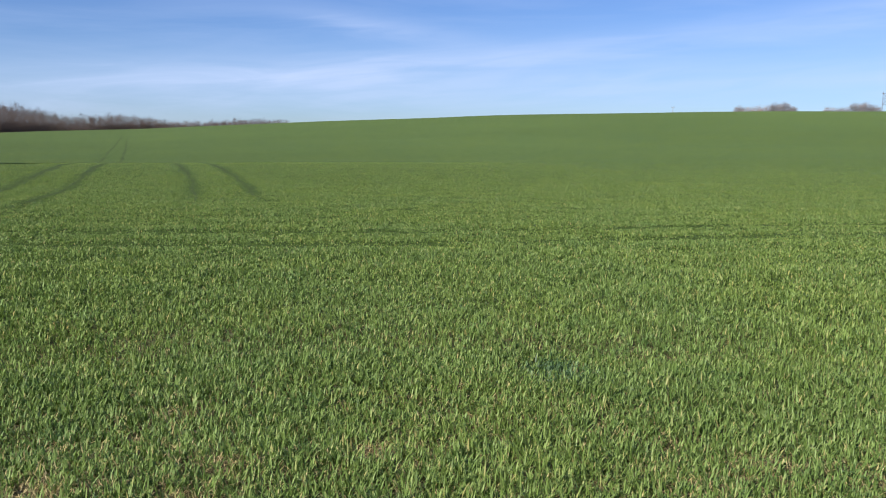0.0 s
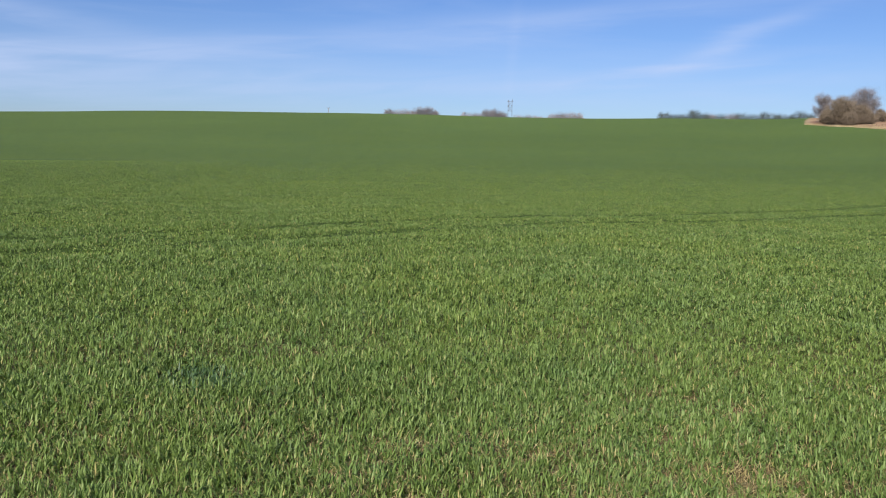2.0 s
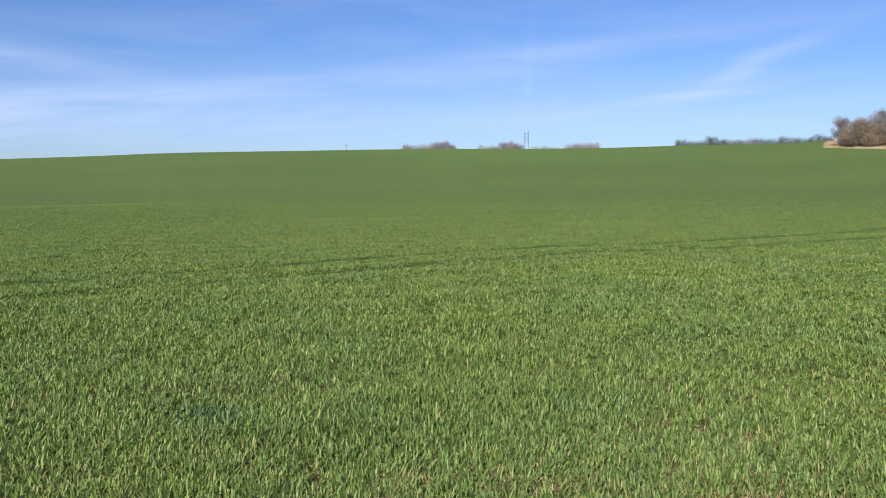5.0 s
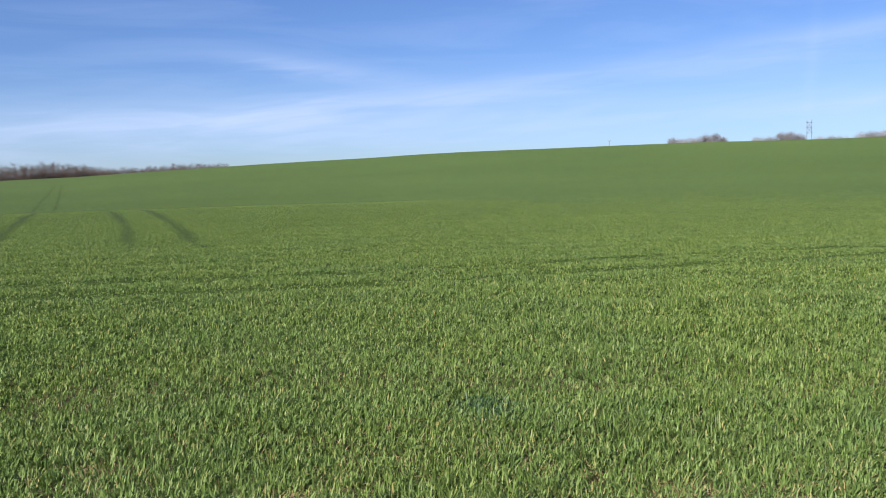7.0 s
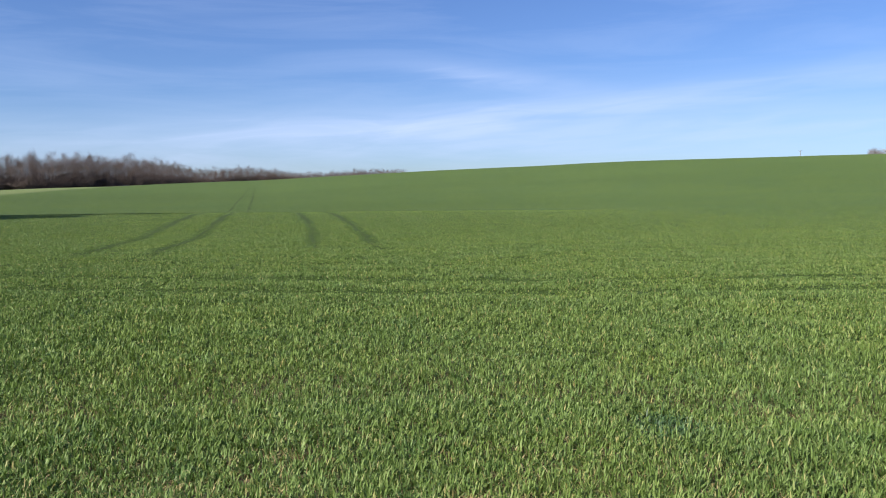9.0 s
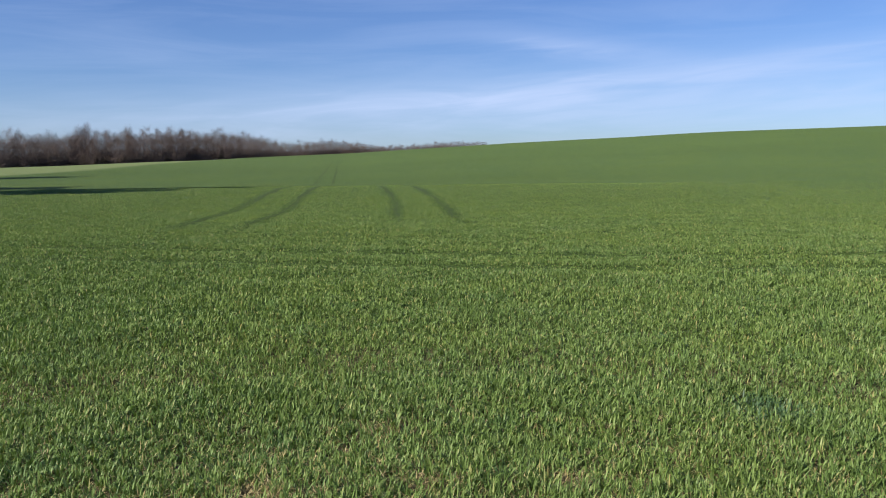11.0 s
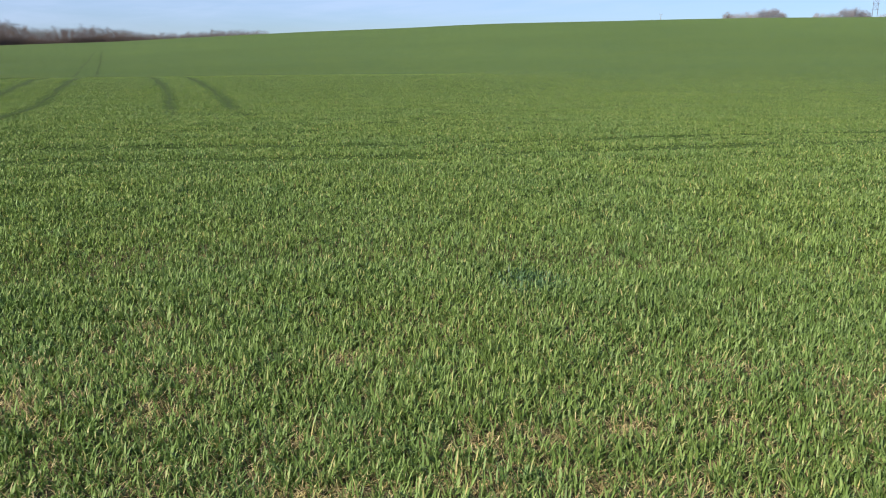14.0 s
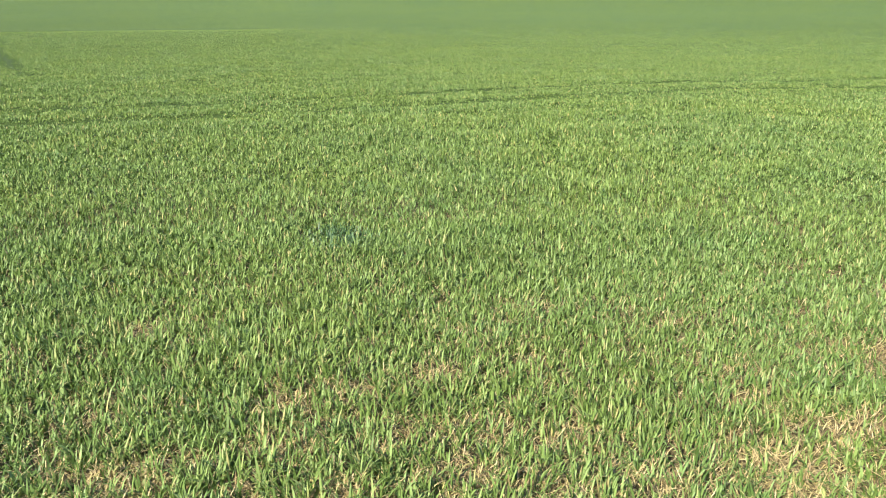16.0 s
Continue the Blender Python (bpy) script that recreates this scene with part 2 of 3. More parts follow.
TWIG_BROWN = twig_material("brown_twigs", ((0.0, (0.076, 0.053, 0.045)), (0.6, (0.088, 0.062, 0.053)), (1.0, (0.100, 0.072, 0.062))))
TWIG_GREY = twig_material("grey_twigs", ((0.0, (0.145, 0.130, 0.136)), (0.6, (0.183, 0.164, 0.171)), (1.0, (0.232, 0.211, 0.217))))
TWIG_OLIVE = twig_material("olive_twigs", ((0.0, (0.1522, 0.1279, 0.0760)), (0.6, (0.1963, 0.1654, 0.1010)), (1.0, (0.2436, 0.2090, 0.1310))))
TWIG_RED = twig_material("reddish_twigs", ((0.0, (0.112, 0.080, 0.068)), (0.6, (0.158, 0.115, 0.100)), (1.0, (0.216, 0.162, 0.141))))
TWIG_BUSH = twig_material("bush_twigs", ((0.0, (0.137, 0.106, 0.073)), (0.6, (0.178, 0.139, 0.101)), (1.0, (0.224, 0.178, 0.133))))
# distance haze over the crest trees, put into their twig colour
TWIG_HAZED = twig_material("hazed_twigs", ((0.0, (0.199, 0.170, 0.174)), (0.6, (0.241, 0.207, 0.212)), (1.0, (0.282, 0.249, 0.253))))
TWIG_DARK = twig_material("dark_green_foliage", ((0.0, (0.0452, 0.0560, 0.0504)), (0.6, (0.0585, 0.0720, 0.0648)), (1.0, (0.0780, 0.0928, 0.0832))))
NEEDLE = twig_material("dark_needles", ((0.0, (0.012, 0.025, 0.010)), (1.0, (0.037, 0.062, 0.025))))


def steel_material():
    m, n, l, p = nodes("galvanised_steel")
    tc = n.new("ShaderNodeTexCoord")
    f = noise_tex(n, l, tc.outputs["Object"], 0.8, 5.0)
    l.new(mixrgb(n, l, f, (0.071, 0.075, 0.083), (0.116, 0.120, 0.129)), p.inputs["Base Color"])
    p.inputs["Metallic"].default_value, p.inputs["Roughness"].default_value = 0.6, 0.6
    return m




def track_material():
    """Pressed soil with flattened leaves; the line's shade is put into the colour."""
    m, n, l, p = nodes("wheel_track")
    geo = n.new("ShaderNodeNewGeometry")
    f = noise_tex(n, l, geo.outputs["Position"], 2.2, 5.0, 0.7)
    l.new(mixrgb(n, l, smooth(n, l, f, 0.35, 0.65), (0.037, 0.058, 0.017), (0.055, 0.084, 0.024)), p.inputs["Base Color"])
    p.inputs["Roughness"].default_value = 0.95
    p.inputs["Specular IOR Level"].default_value = 0.1
    return m


TRACK = track_material()
STEEL = steel_material()
POLEWOOD = bark_material("weathered_pole", (0.16, 0.13, 0.10), (0.28, 0.24, 0.19), 2.0)

# ---------------------------------------------------------------- the land
# bearing, rise of the skyline in degrees, distance over which the slope climbs
LAND = ((-180, -0.20, 500), (-110, -0.15, 500), (-60, -0.05, 430), (-44, -0.03, 400), (-39, 0.09, 400), (-34, 0.30, 420), (-30, 0.41, 440), (-25, 0.67, 640),
        (-21, 0.83, 760), (-17, 1.08, 640), (-13, 1.31, 590), (-9, 1.53, 550), (-5, 1.70, 530), (-1, 1.85, 515), (2, 2.01, 500), (5, 2.12, 490), (9, 2.20, 480), (13, 2.26, 470),
        (17, 2.33, 465), (22, 2.36, 460), (28, 2.28, 460), (34, 2.27, 460), (40, 2.37, 460), (45, 2.34, 460), (48, 2.45, 440), (52, 2.65, 420), (59, 2.71, 410), (66, 2.76, 400),
        (80, 2.5, 420), (120, 0.6, 480), (180, -0.20, 500))
EYE = 1.72


def climb(r, reach):
    u = np.clip((r - 25.0) / (reach - 25.0), 0, 1)
    return 0.5 - 0.5 * np.cos(math.pi * u)


def rise_to(el, reach):
    r = np.linspace(26, reach, 600)
    lo, hi, want = 0.0, 60.0, math.tan(radians(el))
    for _ in range(40):
        a = 0.5 * (lo + hi)
        lo, hi = (a, hi) if ((a * climb(r, reach) - EYE) / r).max() < want else (lo, a)
    return a


LAND_AZ = np.array([k[0] for k in LAND], float)
LAND_RISE = np.array([rise_to(k[1], k[2]) for k in LAND])
LAND_REACH = np.array([k[2] for k in LAND], float)


def ground_height(x, y):
    x, y = np.asarray(x, float), np.asarray(y, float)
    az = np.degrees(np.arctan2(x, y))
    r = np.hypot(x, y)
    rise = np.mean([np.interp(az + d, LAND_AZ, LAND_RISE) for d in (-0.8, 0, 0.8)], axis=0)
    reach = np.mean([np.interp(az + d, LAND_AZ, LAND_REACH) for d in (-0.8, 0, 0.8)], axis=0)
    z = rise * climb(r, reach)
    # a low swell across the near field and the hollow behind it
    side = np.clip((14.0 - az) / 16.0, 0, 1)
    swell = side * side * (3 - 2 * side) * (0.42 * np.exp(-((r - 50.0) / 17.0) ** 2) - 0.45 * np.exp(-((r - 82.0) / 20.0) ** 2))
    roll = 0.10 * np.sin(x * 0.021 + 1.0) * np.sin(y * 0.017 + 0.4) * np.clip((r - 60) / 120, 0, 1)
    small = (0.012 * np.sin(x * 3.1 + 0.7 * np.sin(y * 2.3)) + 0.012 * np.sin(y * 3.7 + 0.9 * np.sin(x * 1.9))) * np.clip((34 - r) / 20, 0, 1)
    return z + swell + roll + small


GRID = np.random.RandomState(7).rand(64, 64)


def value_noise(x, y, size):
    u, v = x / size, y / size
    i, j = np.floor(u).astype(int), np.floor(v).astype(int)
    a, b = u - i, v - j
    a, b = a * a * (3 - 2 * a), b * b * (3 - 2 * b)
    g = lambda p, q: GRID[p % 64, q % 64]
    return (g(i, j) * (1 - a) + g(i + 1, j) * a) * (1 - b) + (g(i, j + 1) * (1 - a) + g(i + 1, j + 1) * a) * b


def mesh_from(name, verts, faces_flat, sizes, material, smooth_faces=False):
    """A mesh from numpy arrays: corners, the corner numbers of all faces in a row, and each face's count."""
    me = bpy.data.meshes.new(name)
    verts = np.asarray(verts, np.float32)
    sizes = np.asarray(sizes, np.int32)
    me.vertices.add(len(verts))
    me.vertices.foreach_set("co", verts.ravel())
    me.loops.add(len(faces_flat))
    me.loops.foreach_set("vertex_index", np.asarray(faces_flat, np.int32))
    me.polygons.add(len(sizes))
    me.polygons.foreach_set("loop_start", np.concatenate([[0], np.cumsum(sizes)[:-1]]).astype(np.int32))
    me.update(calc_edges=True)
    me.polygons.foreach_set("use_smooth", np.full(len(sizes), smooth_faces))
    me.materials.append(material)
    me.validate()
    return me


def build_ground():
    rings = np.concatenate([np.linspace(0.4, 12, 60), np.geomspace(12.4, 900, 120), np.geomspace(940, 4400, 12)])
    az = np.radians(np.arange(-180, 180, 0.75))
    R, A = np.meshgrid(rings, az, indexing="ij")
    x, y = R * np.sin(A), R * np.cos(A)
    v = np.stack([x, y, ground_height(x, y)], -1).reshape(-1, 3)
    v = np.concatenate([v, [[0, 0, float(ground_height(0.0, 0.001))]]])
    nr, na = len(rings), len(az)
    i, j = np.meshgrid(np.arange(nr - 1), np.arange(na), indexing="ij")
    k = (j + 1) % na
    q = np.stack([i * na + j, i * na + k, (i + 1) * na + k, (i + 1) * na + j], -1).reshape(-1, 4)[:, ::-1]
    j = np.arange(na)
    tri = np.stack([np.full(na, nr * na), (j + 1) % na, j], -1)[:, ::-1]
    ob = new("ground", mesh_from("ground", v, np.concatenate([q.ravel(), tri.ravel()]), np.concatenate([np.full(len(q), 4), np.full(len(tri), 3)]), GROUND, True))
    tagged(ob, "rolling farmland rising to a low crest, soil under green crop", "ground", kind="structure")


build_ground()

# ---------------------------------------------------------------- the crop
# wheel tracks of the sprayer: centre lines in plan, two wheels 1.9 m apart
TRACKS = (((-11.2, 18.0), (-12.4, 22.0), (-13.8, 27.4), (-16.0, 33.3), (-18.5, 40.3), (-24.0, 55.5), (-34.8, 85.0), (-53.0, 132.4), (-78.0, 196.5), (-103.0, 262.0)),
          ((-5.9, 22.4), (-6.6, 24.4), (-7.7, 28.0), (-9.75, 34.3), (-11.9, 40.2), (-15.2, 49.0), (-18.0, 56.0)),
          ((-16.0, 13.6), (-9.6, 13.9), (-5.2, 14.2), (-1.4, 14.5), (2.4, 15.3), (6.4, 16.6), (11.0, 17.4), (14.2, 16.9), (21.7, 17.8), (32.2, 20.5), (42.0, 22.6), (70.0, 27.0)),
          ((-4.0, 17.5), (0.0, 24.0), (6.0, 29.0), (14.0, 31.5), (24.0, 33.0), (40.0, 36.0)),
          ((7.0, 42.5), (12.4, 39.0), (20.2, 37.2), (30.0, 38.0), (42.0, 40.0)))
TRACK_DEPTH = (1.0, 0.95, 0.68, 0.25, 0.5)


def track_amount(x, y):
    """How far a place lies in a wheel track, 0 to 1."""
    best = np.zeros_like(x)
    for pts, depth in zip(TRACKS, TRACK_DEPTH):
        d2 = np.full_like(x, 1e9)
        for (ax, ay), (bx, by) in zip(pts, pts[1:]):
            ux, uy = bx - ax, by - ay
            ll = ux * ux + uy * uy
            s = ((x - ax) * ux + (y - ay) * uy) / ll
            past = ((s < 0) & ((ax, ay) == pts[0])) | ((s > 1) & ((bx, by) == pts[-1]))
            s = np.clip(s, 0, 1)
            d = np.hypot(x - ax - s * ux, y - ay - s * uy) + 99.0 * past
            d2 = np.minimum(d2, d)
        w = np.exp(-((np.abs(d2 - 0.95) / 0.30) ** 4))
        fade = np.clip(np.hypot(x - pts[0][0], y - pts[0][1]) / 4.5, 0.15, 1)      # faint where it begins
        best = np.maximum(best, w * depth * fade)
    return best


# thin places near the field's edge: x, y, radius
THIN = ((0.28, 3.2, 0.13), (0.26, 2.9, 0.16), (1.0, 3.38, 0.14), (0.75, 2.88, 0.16), (1.05, 2.86, 0.2), (1.4, 2.7, 0.22), (0.9, 2.5, 0.24), (0.45, 2.5, 0.15),
        (2.5, 3.0, 0.2), (2.3, 2.8, 0.14), (2.48, 2.46, 0.24), (2.1, 2.4, 0.2), (2.45, 3.74, 0.15), (1.78, 4.13, 0.13), (-0.32, 4.39, 0.16), (-0.3, 2.8, 0.18),
        (-2.0, 3.62, 0.26), (-1.7, 4.88, 0.22), (-1.14, 4.06, 0.18), (-0.4, 4.3, 0.2), (-1.2, 3.58, 0.16), (-2.5, 3.1, 0.2),
        (3.87, 4.54, 0.2), (2.25, 3.96, 0.15), (3.25, 3.09, 0.3), (4.07, 3.96, 0.2), (4.77, 2.94, 0.25), (4.2, 2.7, 0.3))


def bareness(x, y):
    r = np.hypot(x, y)
    n = 0.6 * value_noise(x, y, 0.55) + 0.4 * value_noise(x + 9, y + 4, 0.21)
    m = 0.5 * value_noise(x + 3, y + 7, 0.16) + 0.5 * value_noise(x + 1, y + 2, 0.08)
    near = np.clip((5.6 - r) / 3.2, 0, 1)
    b = 0.75 * np.clip((n - (0.74 - 0.27 * near - 0.10 * np.clip((3.8 - r) / 0.8, 0, 1))) * 4.0, 0, 1) * np.clip(0.3 + 1.4 * m, 0, 1) * np.clip(0.45 + 0.3 * x, 0.3, 1)
    for cx, cy, rad in THIN:
        b = np.maximum(b, 0.80 * np.exp(-(((x - cx) / (1.15 * rad)) ** 2 + ((y - cy) / (0.95 * rad)) ** 2)) * np.clip(0.25 + 1.5 * m, 0, 1.1))
    return np.clip(b, 0, 1)


def scatter(rng, density, r0, r1, az0=-48.0, az1=72.0, most=3000000):
    """Random places in a fan of the plan, with density(r) to the square metre."""
    rr = np.linspace(r0, r1, 4000)
    w = density(rr) * rr
    cum = np.concatenate([[0], np.cumsum(0.5 * (w[1:] + w[:-1]) * np.diff(rr))])
    n = min(int(cum[-1] * radians(az1 - az0)), most)
    r = np.interp(rng.rand(n) * cum[-1], cum, rr)
    a = np.radians(az0 + (az1 - az0) * rng.rand(n))
    return r * np.sin(a), r * np.cos(a), r


def blades(rng, x, y, z, h, w, lean, yaw, bend, shape):
    """Leaves as tapered, bent blades. shape: "leaf", two bends and a tip; "kite", one bend; "spike", a single triangle."""
    n = len(x)
    fx, fy = np.cos(yaw), np.sin(yaw)                   # the way a leaf leans
    base = np.stack([x, y, z], -1)
    side = np.stack([-fy * w, fx * w, np.zeros(n)], -1) * 0.5
    fwd = np.stack([fx, fy, np.zeros(n)], -1)
    up = np.array([0, 0, 1.0])

    def on(p, share, angle):
        return p + fwd * (h * share * np.sin(angle))[:, None] + up * (h * share * np.cos(angle))[:, None]

    if shape == "leaf":
        a = on(base, 0.36, lean)
        b = on(a, 0.34, lean + 0.5 * bend)
        tip = on(b, 0.30, lean + 1.15 * bend)
        v = np.stack([base - side * 0.55, base + side * 0.55, a + side, a - side, b + side * 0.8, b - side * 0.8, tip], 1).reshape(-1, 3)
        k = np.arange(n)[:, None] * 7 + np.array([0, 1, 2, 3, 3, 2, 4, 5, 5, 4, 6])
        return v, k.ravel(), np.tile([4, 4, 3], n)
    mid = on(base, 0.52, lean)
    tip = on(mid, 0.48, lean + bend)
    if shape == "kite":
        v = np.stack([base, mid + side, tip, mid - side], 1).reshape(-1, 3)
        return v, np.arange(4 * n), np.full(n, 4)
    flip = (rng.rand(n) < 0.5)[:, None]
    v = np.stack([np.where(flip, tip - side * 0.8, base - side), np.where(flip, tip + side * 0.8, base + side), np.where(flip, base, tip)], 1).reshape(-1, 3)
    return v, np.arange(3 * n), np.full(n, 3)


def join(parts):
    v, f, s, at = [], [], [], 0
    for a, b, c in parts:
        v.append(a)
        f.append(b + at)
        s.append(c)
        at += len(a)
    return np.concatenate(v), np.concatenate(f), np.concatenate(s)


SPOT = bearing(8.2, 6.0)


def build_wheat():
    rng = np.random.RandomState(3)
    parts, blue = [], []
    # from, to, density, what the leaves are built as, leaves to a plant
    belts = ((1.5, 6.5, lambda q: 1000.0 * np.clip((q - 1.4) / 0.8, 0.2, 1), "leaf", 5),
             (6.5, 22.0, lambda q: 700.0 * (6.5 / q) ** 1.15, "kite", 4),
             (22.0, 74.0, lambda q: 340.0 * (22.0 / q) ** 1.3 * np.clip((74.0 - q) / 46.0, 0, 1), "spike", 3))
    for r0, r1, density, shape, each in belts:
        x, y, r = scatter(rng, density, r0, r1)
        tr = track_amount(x, y)
        bare = bareness(x, y)
        keep = rng.rand(len(x)) > np.maximum(0.90 * bare, 0.92 * tr)
        x, y, r, tr = [np.repeat(a[keep], each) for a in (x, y, r, tr)]
        n = len(x)
        clump = 0.012 * np.maximum(1.0, r / 6.5)
        vigour = np.repeat(0.78 + 0.44 * rng.rand(n // each), each)
        x, y = x + clump * rng.normal(0, 1, n), y + clump * rng.normal(0, 1, n)
        grow = (0.80 + 0.40 * value_noise(x, y, 0.7) + 0.25 * (value_noise(x, y, 3.0) - 0.5)) * vigour
        h = (0.052 + 0.042 * rng.rand(n)) * grow * (1 - 0.6 * tr) * (1 - 0.45 * np.clip((r - 7.0) / 18.0, 0, 1)) * (1 - 0.5 * np.clip((r - 30.0) / 40.0, 0, 1))
        w = (0.0060 + 0.0034 * rng.rand(n)) * (1 + 0.45 * np.clip((r - 4.0) / 4.0, 0, 1)) * np.maximum(1.0, r / 6.5) ** 0.52 * (1 - 0.3 * np.clip((r - 14.0) / 14.0, 0, 1))
        lean = np.abs(rng.normal(0.30, 0.32, n))
        yaw = rng.rand(n) * 2 * math.pi
        bend = np.abs(rng.normal(0.60, 0.60, n))
        z = ground_height(x, y) - 0.004 + 0.022 * rng.rand(n) * grow * (1 - tr) * (1 - 0.6 * np.clip((r - 7.0) / 18.0, 0, 1))
        spot = (((x - SPOT.x) / 0.30) ** 2 + ((y - SPOT.y) / 0.40) ** 2 < 1.2 * rng.rand(n)) & (rng.rand(n) < 0.9)
        parts.append(blades(rng, *[a[~spot] for a in (x, y, z, h, w, lean, yaw, bend)], shape))
        if spot.any():
            blue.append(blades(rng, *[a[spot] for a in (x, y, z, 0.9 * h, w, lean, yaw, bend)], shape))
    # the field goes on round the camera's stand, thinner where nobody looks
    x, y, r = scatter(rng, lambda q: 1700 / (1 + (q / 6.0) ** 2), 0.5, 30, 72.0, 312.0)
    n = len(x)
    parts.append(blades(rng, x, y, ground_height(x, y) - 0.005, 0.07 + 0.06 * rng.rand(n), 0.03 * np.maximum(1.0, r / 6.0), np.abs(rng.normal(0.5, 0.34, n)), rng.rand(n) * 6.2832, np.abs(rng.normal(0.45, 0.5, n)), "spike"))
    x, y, r = scatter(rng, lambda q: 2500 * np.clip((q - 0.4) / 1.0, 0, 1), 0.4, 1.5)
    n = len(x)
    parts.append(blades(rng, x, y, ground_height(x, y) - 0.005, 0.07 + 0.05 * rng.rand(n), 0.009 + 0.0 * x, np.abs(rng.normal(0.3, 0.34, n)), rng.rand(n) * 6.2832, np.abs(rng.normal(0.45, 0.5, n)), "kite"))
    tagged(new("wheat_crop", mesh_from("wheat_crop", *join(parts), WHEAT)), "young green winter wheat covering the field", "wheat", kind="stuff")
    tagged(new("dark_wheat_clump", mesh_from("dark_wheat_clump", *join(blue), BLUISH)), "darker bluish clump of wheat among the crop", "wheat", kind="stuff")


def build_litter():
    """Dead yellowed leaves lying between the plants."""
    rng = np.random.RandomState(5)
    x, y, r = scatter(rng, lambda q: 12000 / (1 + (q / 3.6) ** 3) * np.clip((8.0 - q) / 3.0, 0, 1), 1.5, 8)
    keep = rng.rand(len(x)) < 0.24 + 0.95 * bareness(x, y)
    x, y, r = x[keep], y[keep], r[keep]
    n = len(x)
    part = blades(rng, x, y, ground_height(x, y) + 0.004 + 0.03 * rng.rand(n), 0.03 + 0.05 * rng.rand(n), 0.003 + 0.003 * rng.rand(n), 0.75 + 0.8 * rng.rand(n), rng.rand(n) * 6.2832, rng.normal(0.2, 0.4, n), "kite")
    tagged(new("dead_leaves", mesh_from("dead_leaves", *part, STRAW)), "yellowed dead wheat leaves lying on the soil", "dead leaves", kind="stuff")


def build_tracks():
    """Pressed wheel lines, each a narrow strip a little over the soil."""
    rng = np.random.RandomState(9)
    for pts, depth in zip(TRACKS, TRACK_DEPTH):
        if depth < 0.9:
            continue
        p = np.array(pts, float)
        t = np.concatenate([[0], np.cumsum(np.hypot(*np.diff(p, axis=0).T))])
        s = np.arange(0, t[-1], 0.5)
        c = np.stack([np.interp(s, t, p[:, 0]), np.interp(s, t, p[:, 1])], -1)
        for _ in range(3):
            c[2:-2] = (c[:-4] + c[1:-3] + c[2:-2] + c[3:-1] + c[4:]) / 5
        d = np.gradient(c, axis=0)
        d /= np.linalg.norm(d, axis=1)[:, None]
        side = np.stack([d[:, 1], -d[:, 0]], -1)
        away = np.hypot(c[:, 0], c[:, 1])
        far = away > 21.0
        c, d, side, s, away = c[far], d[far], side[far], s[far], away[far]
        for sgn in (-1, 1):
            wob = 0.05 * np.sin(s * 0.9 + sgn) + 0.03 * rng.normal(0, 1, len(s))
            half = (0.085 + 0.04 * np.sin(s * 0.37) + 0.03 * rng.normal(0, 1, len(s))) * (0.8 + 0.4 * depth) * np.clip((away - 19.0) / 24.0, 0.1, 1)
            m = c + side * (sgn * 0.95 + wob)[:, None]
            rows = []
            for k in (-1, 1):
                q = m + side * (k * half)[:, None]
                rows.append(np.column_stack([q, ground_height(q[:, 0], q[:, 1]) + 0.005 + 0.00002 * away]))
            v = np.stack(rows, 1).reshape(-1, 3)
            i = np.arange(len(s) - 1) * 2
            f = np.stack([i, i + 1, i + 3, i + 2], -1)
            ob = new("wheel_track", mesh_from("wheel_track", v, f.ravel(), np.full(len(f), 4), TRACK, True))
            tagged(ob, "pressed tractor wheel track through the green wheat, shade painted dark", "wheel track", "tractor wheel tracks", "structure")


build_wheat()
build_litter()
build_tracks()


# ---------------------------------------------------------------- trees
def part(name, me, parent, label=""):
    ob = new(name, me)
    ob.parent = parent
    if label:
        ob["label"] = label
    return ob


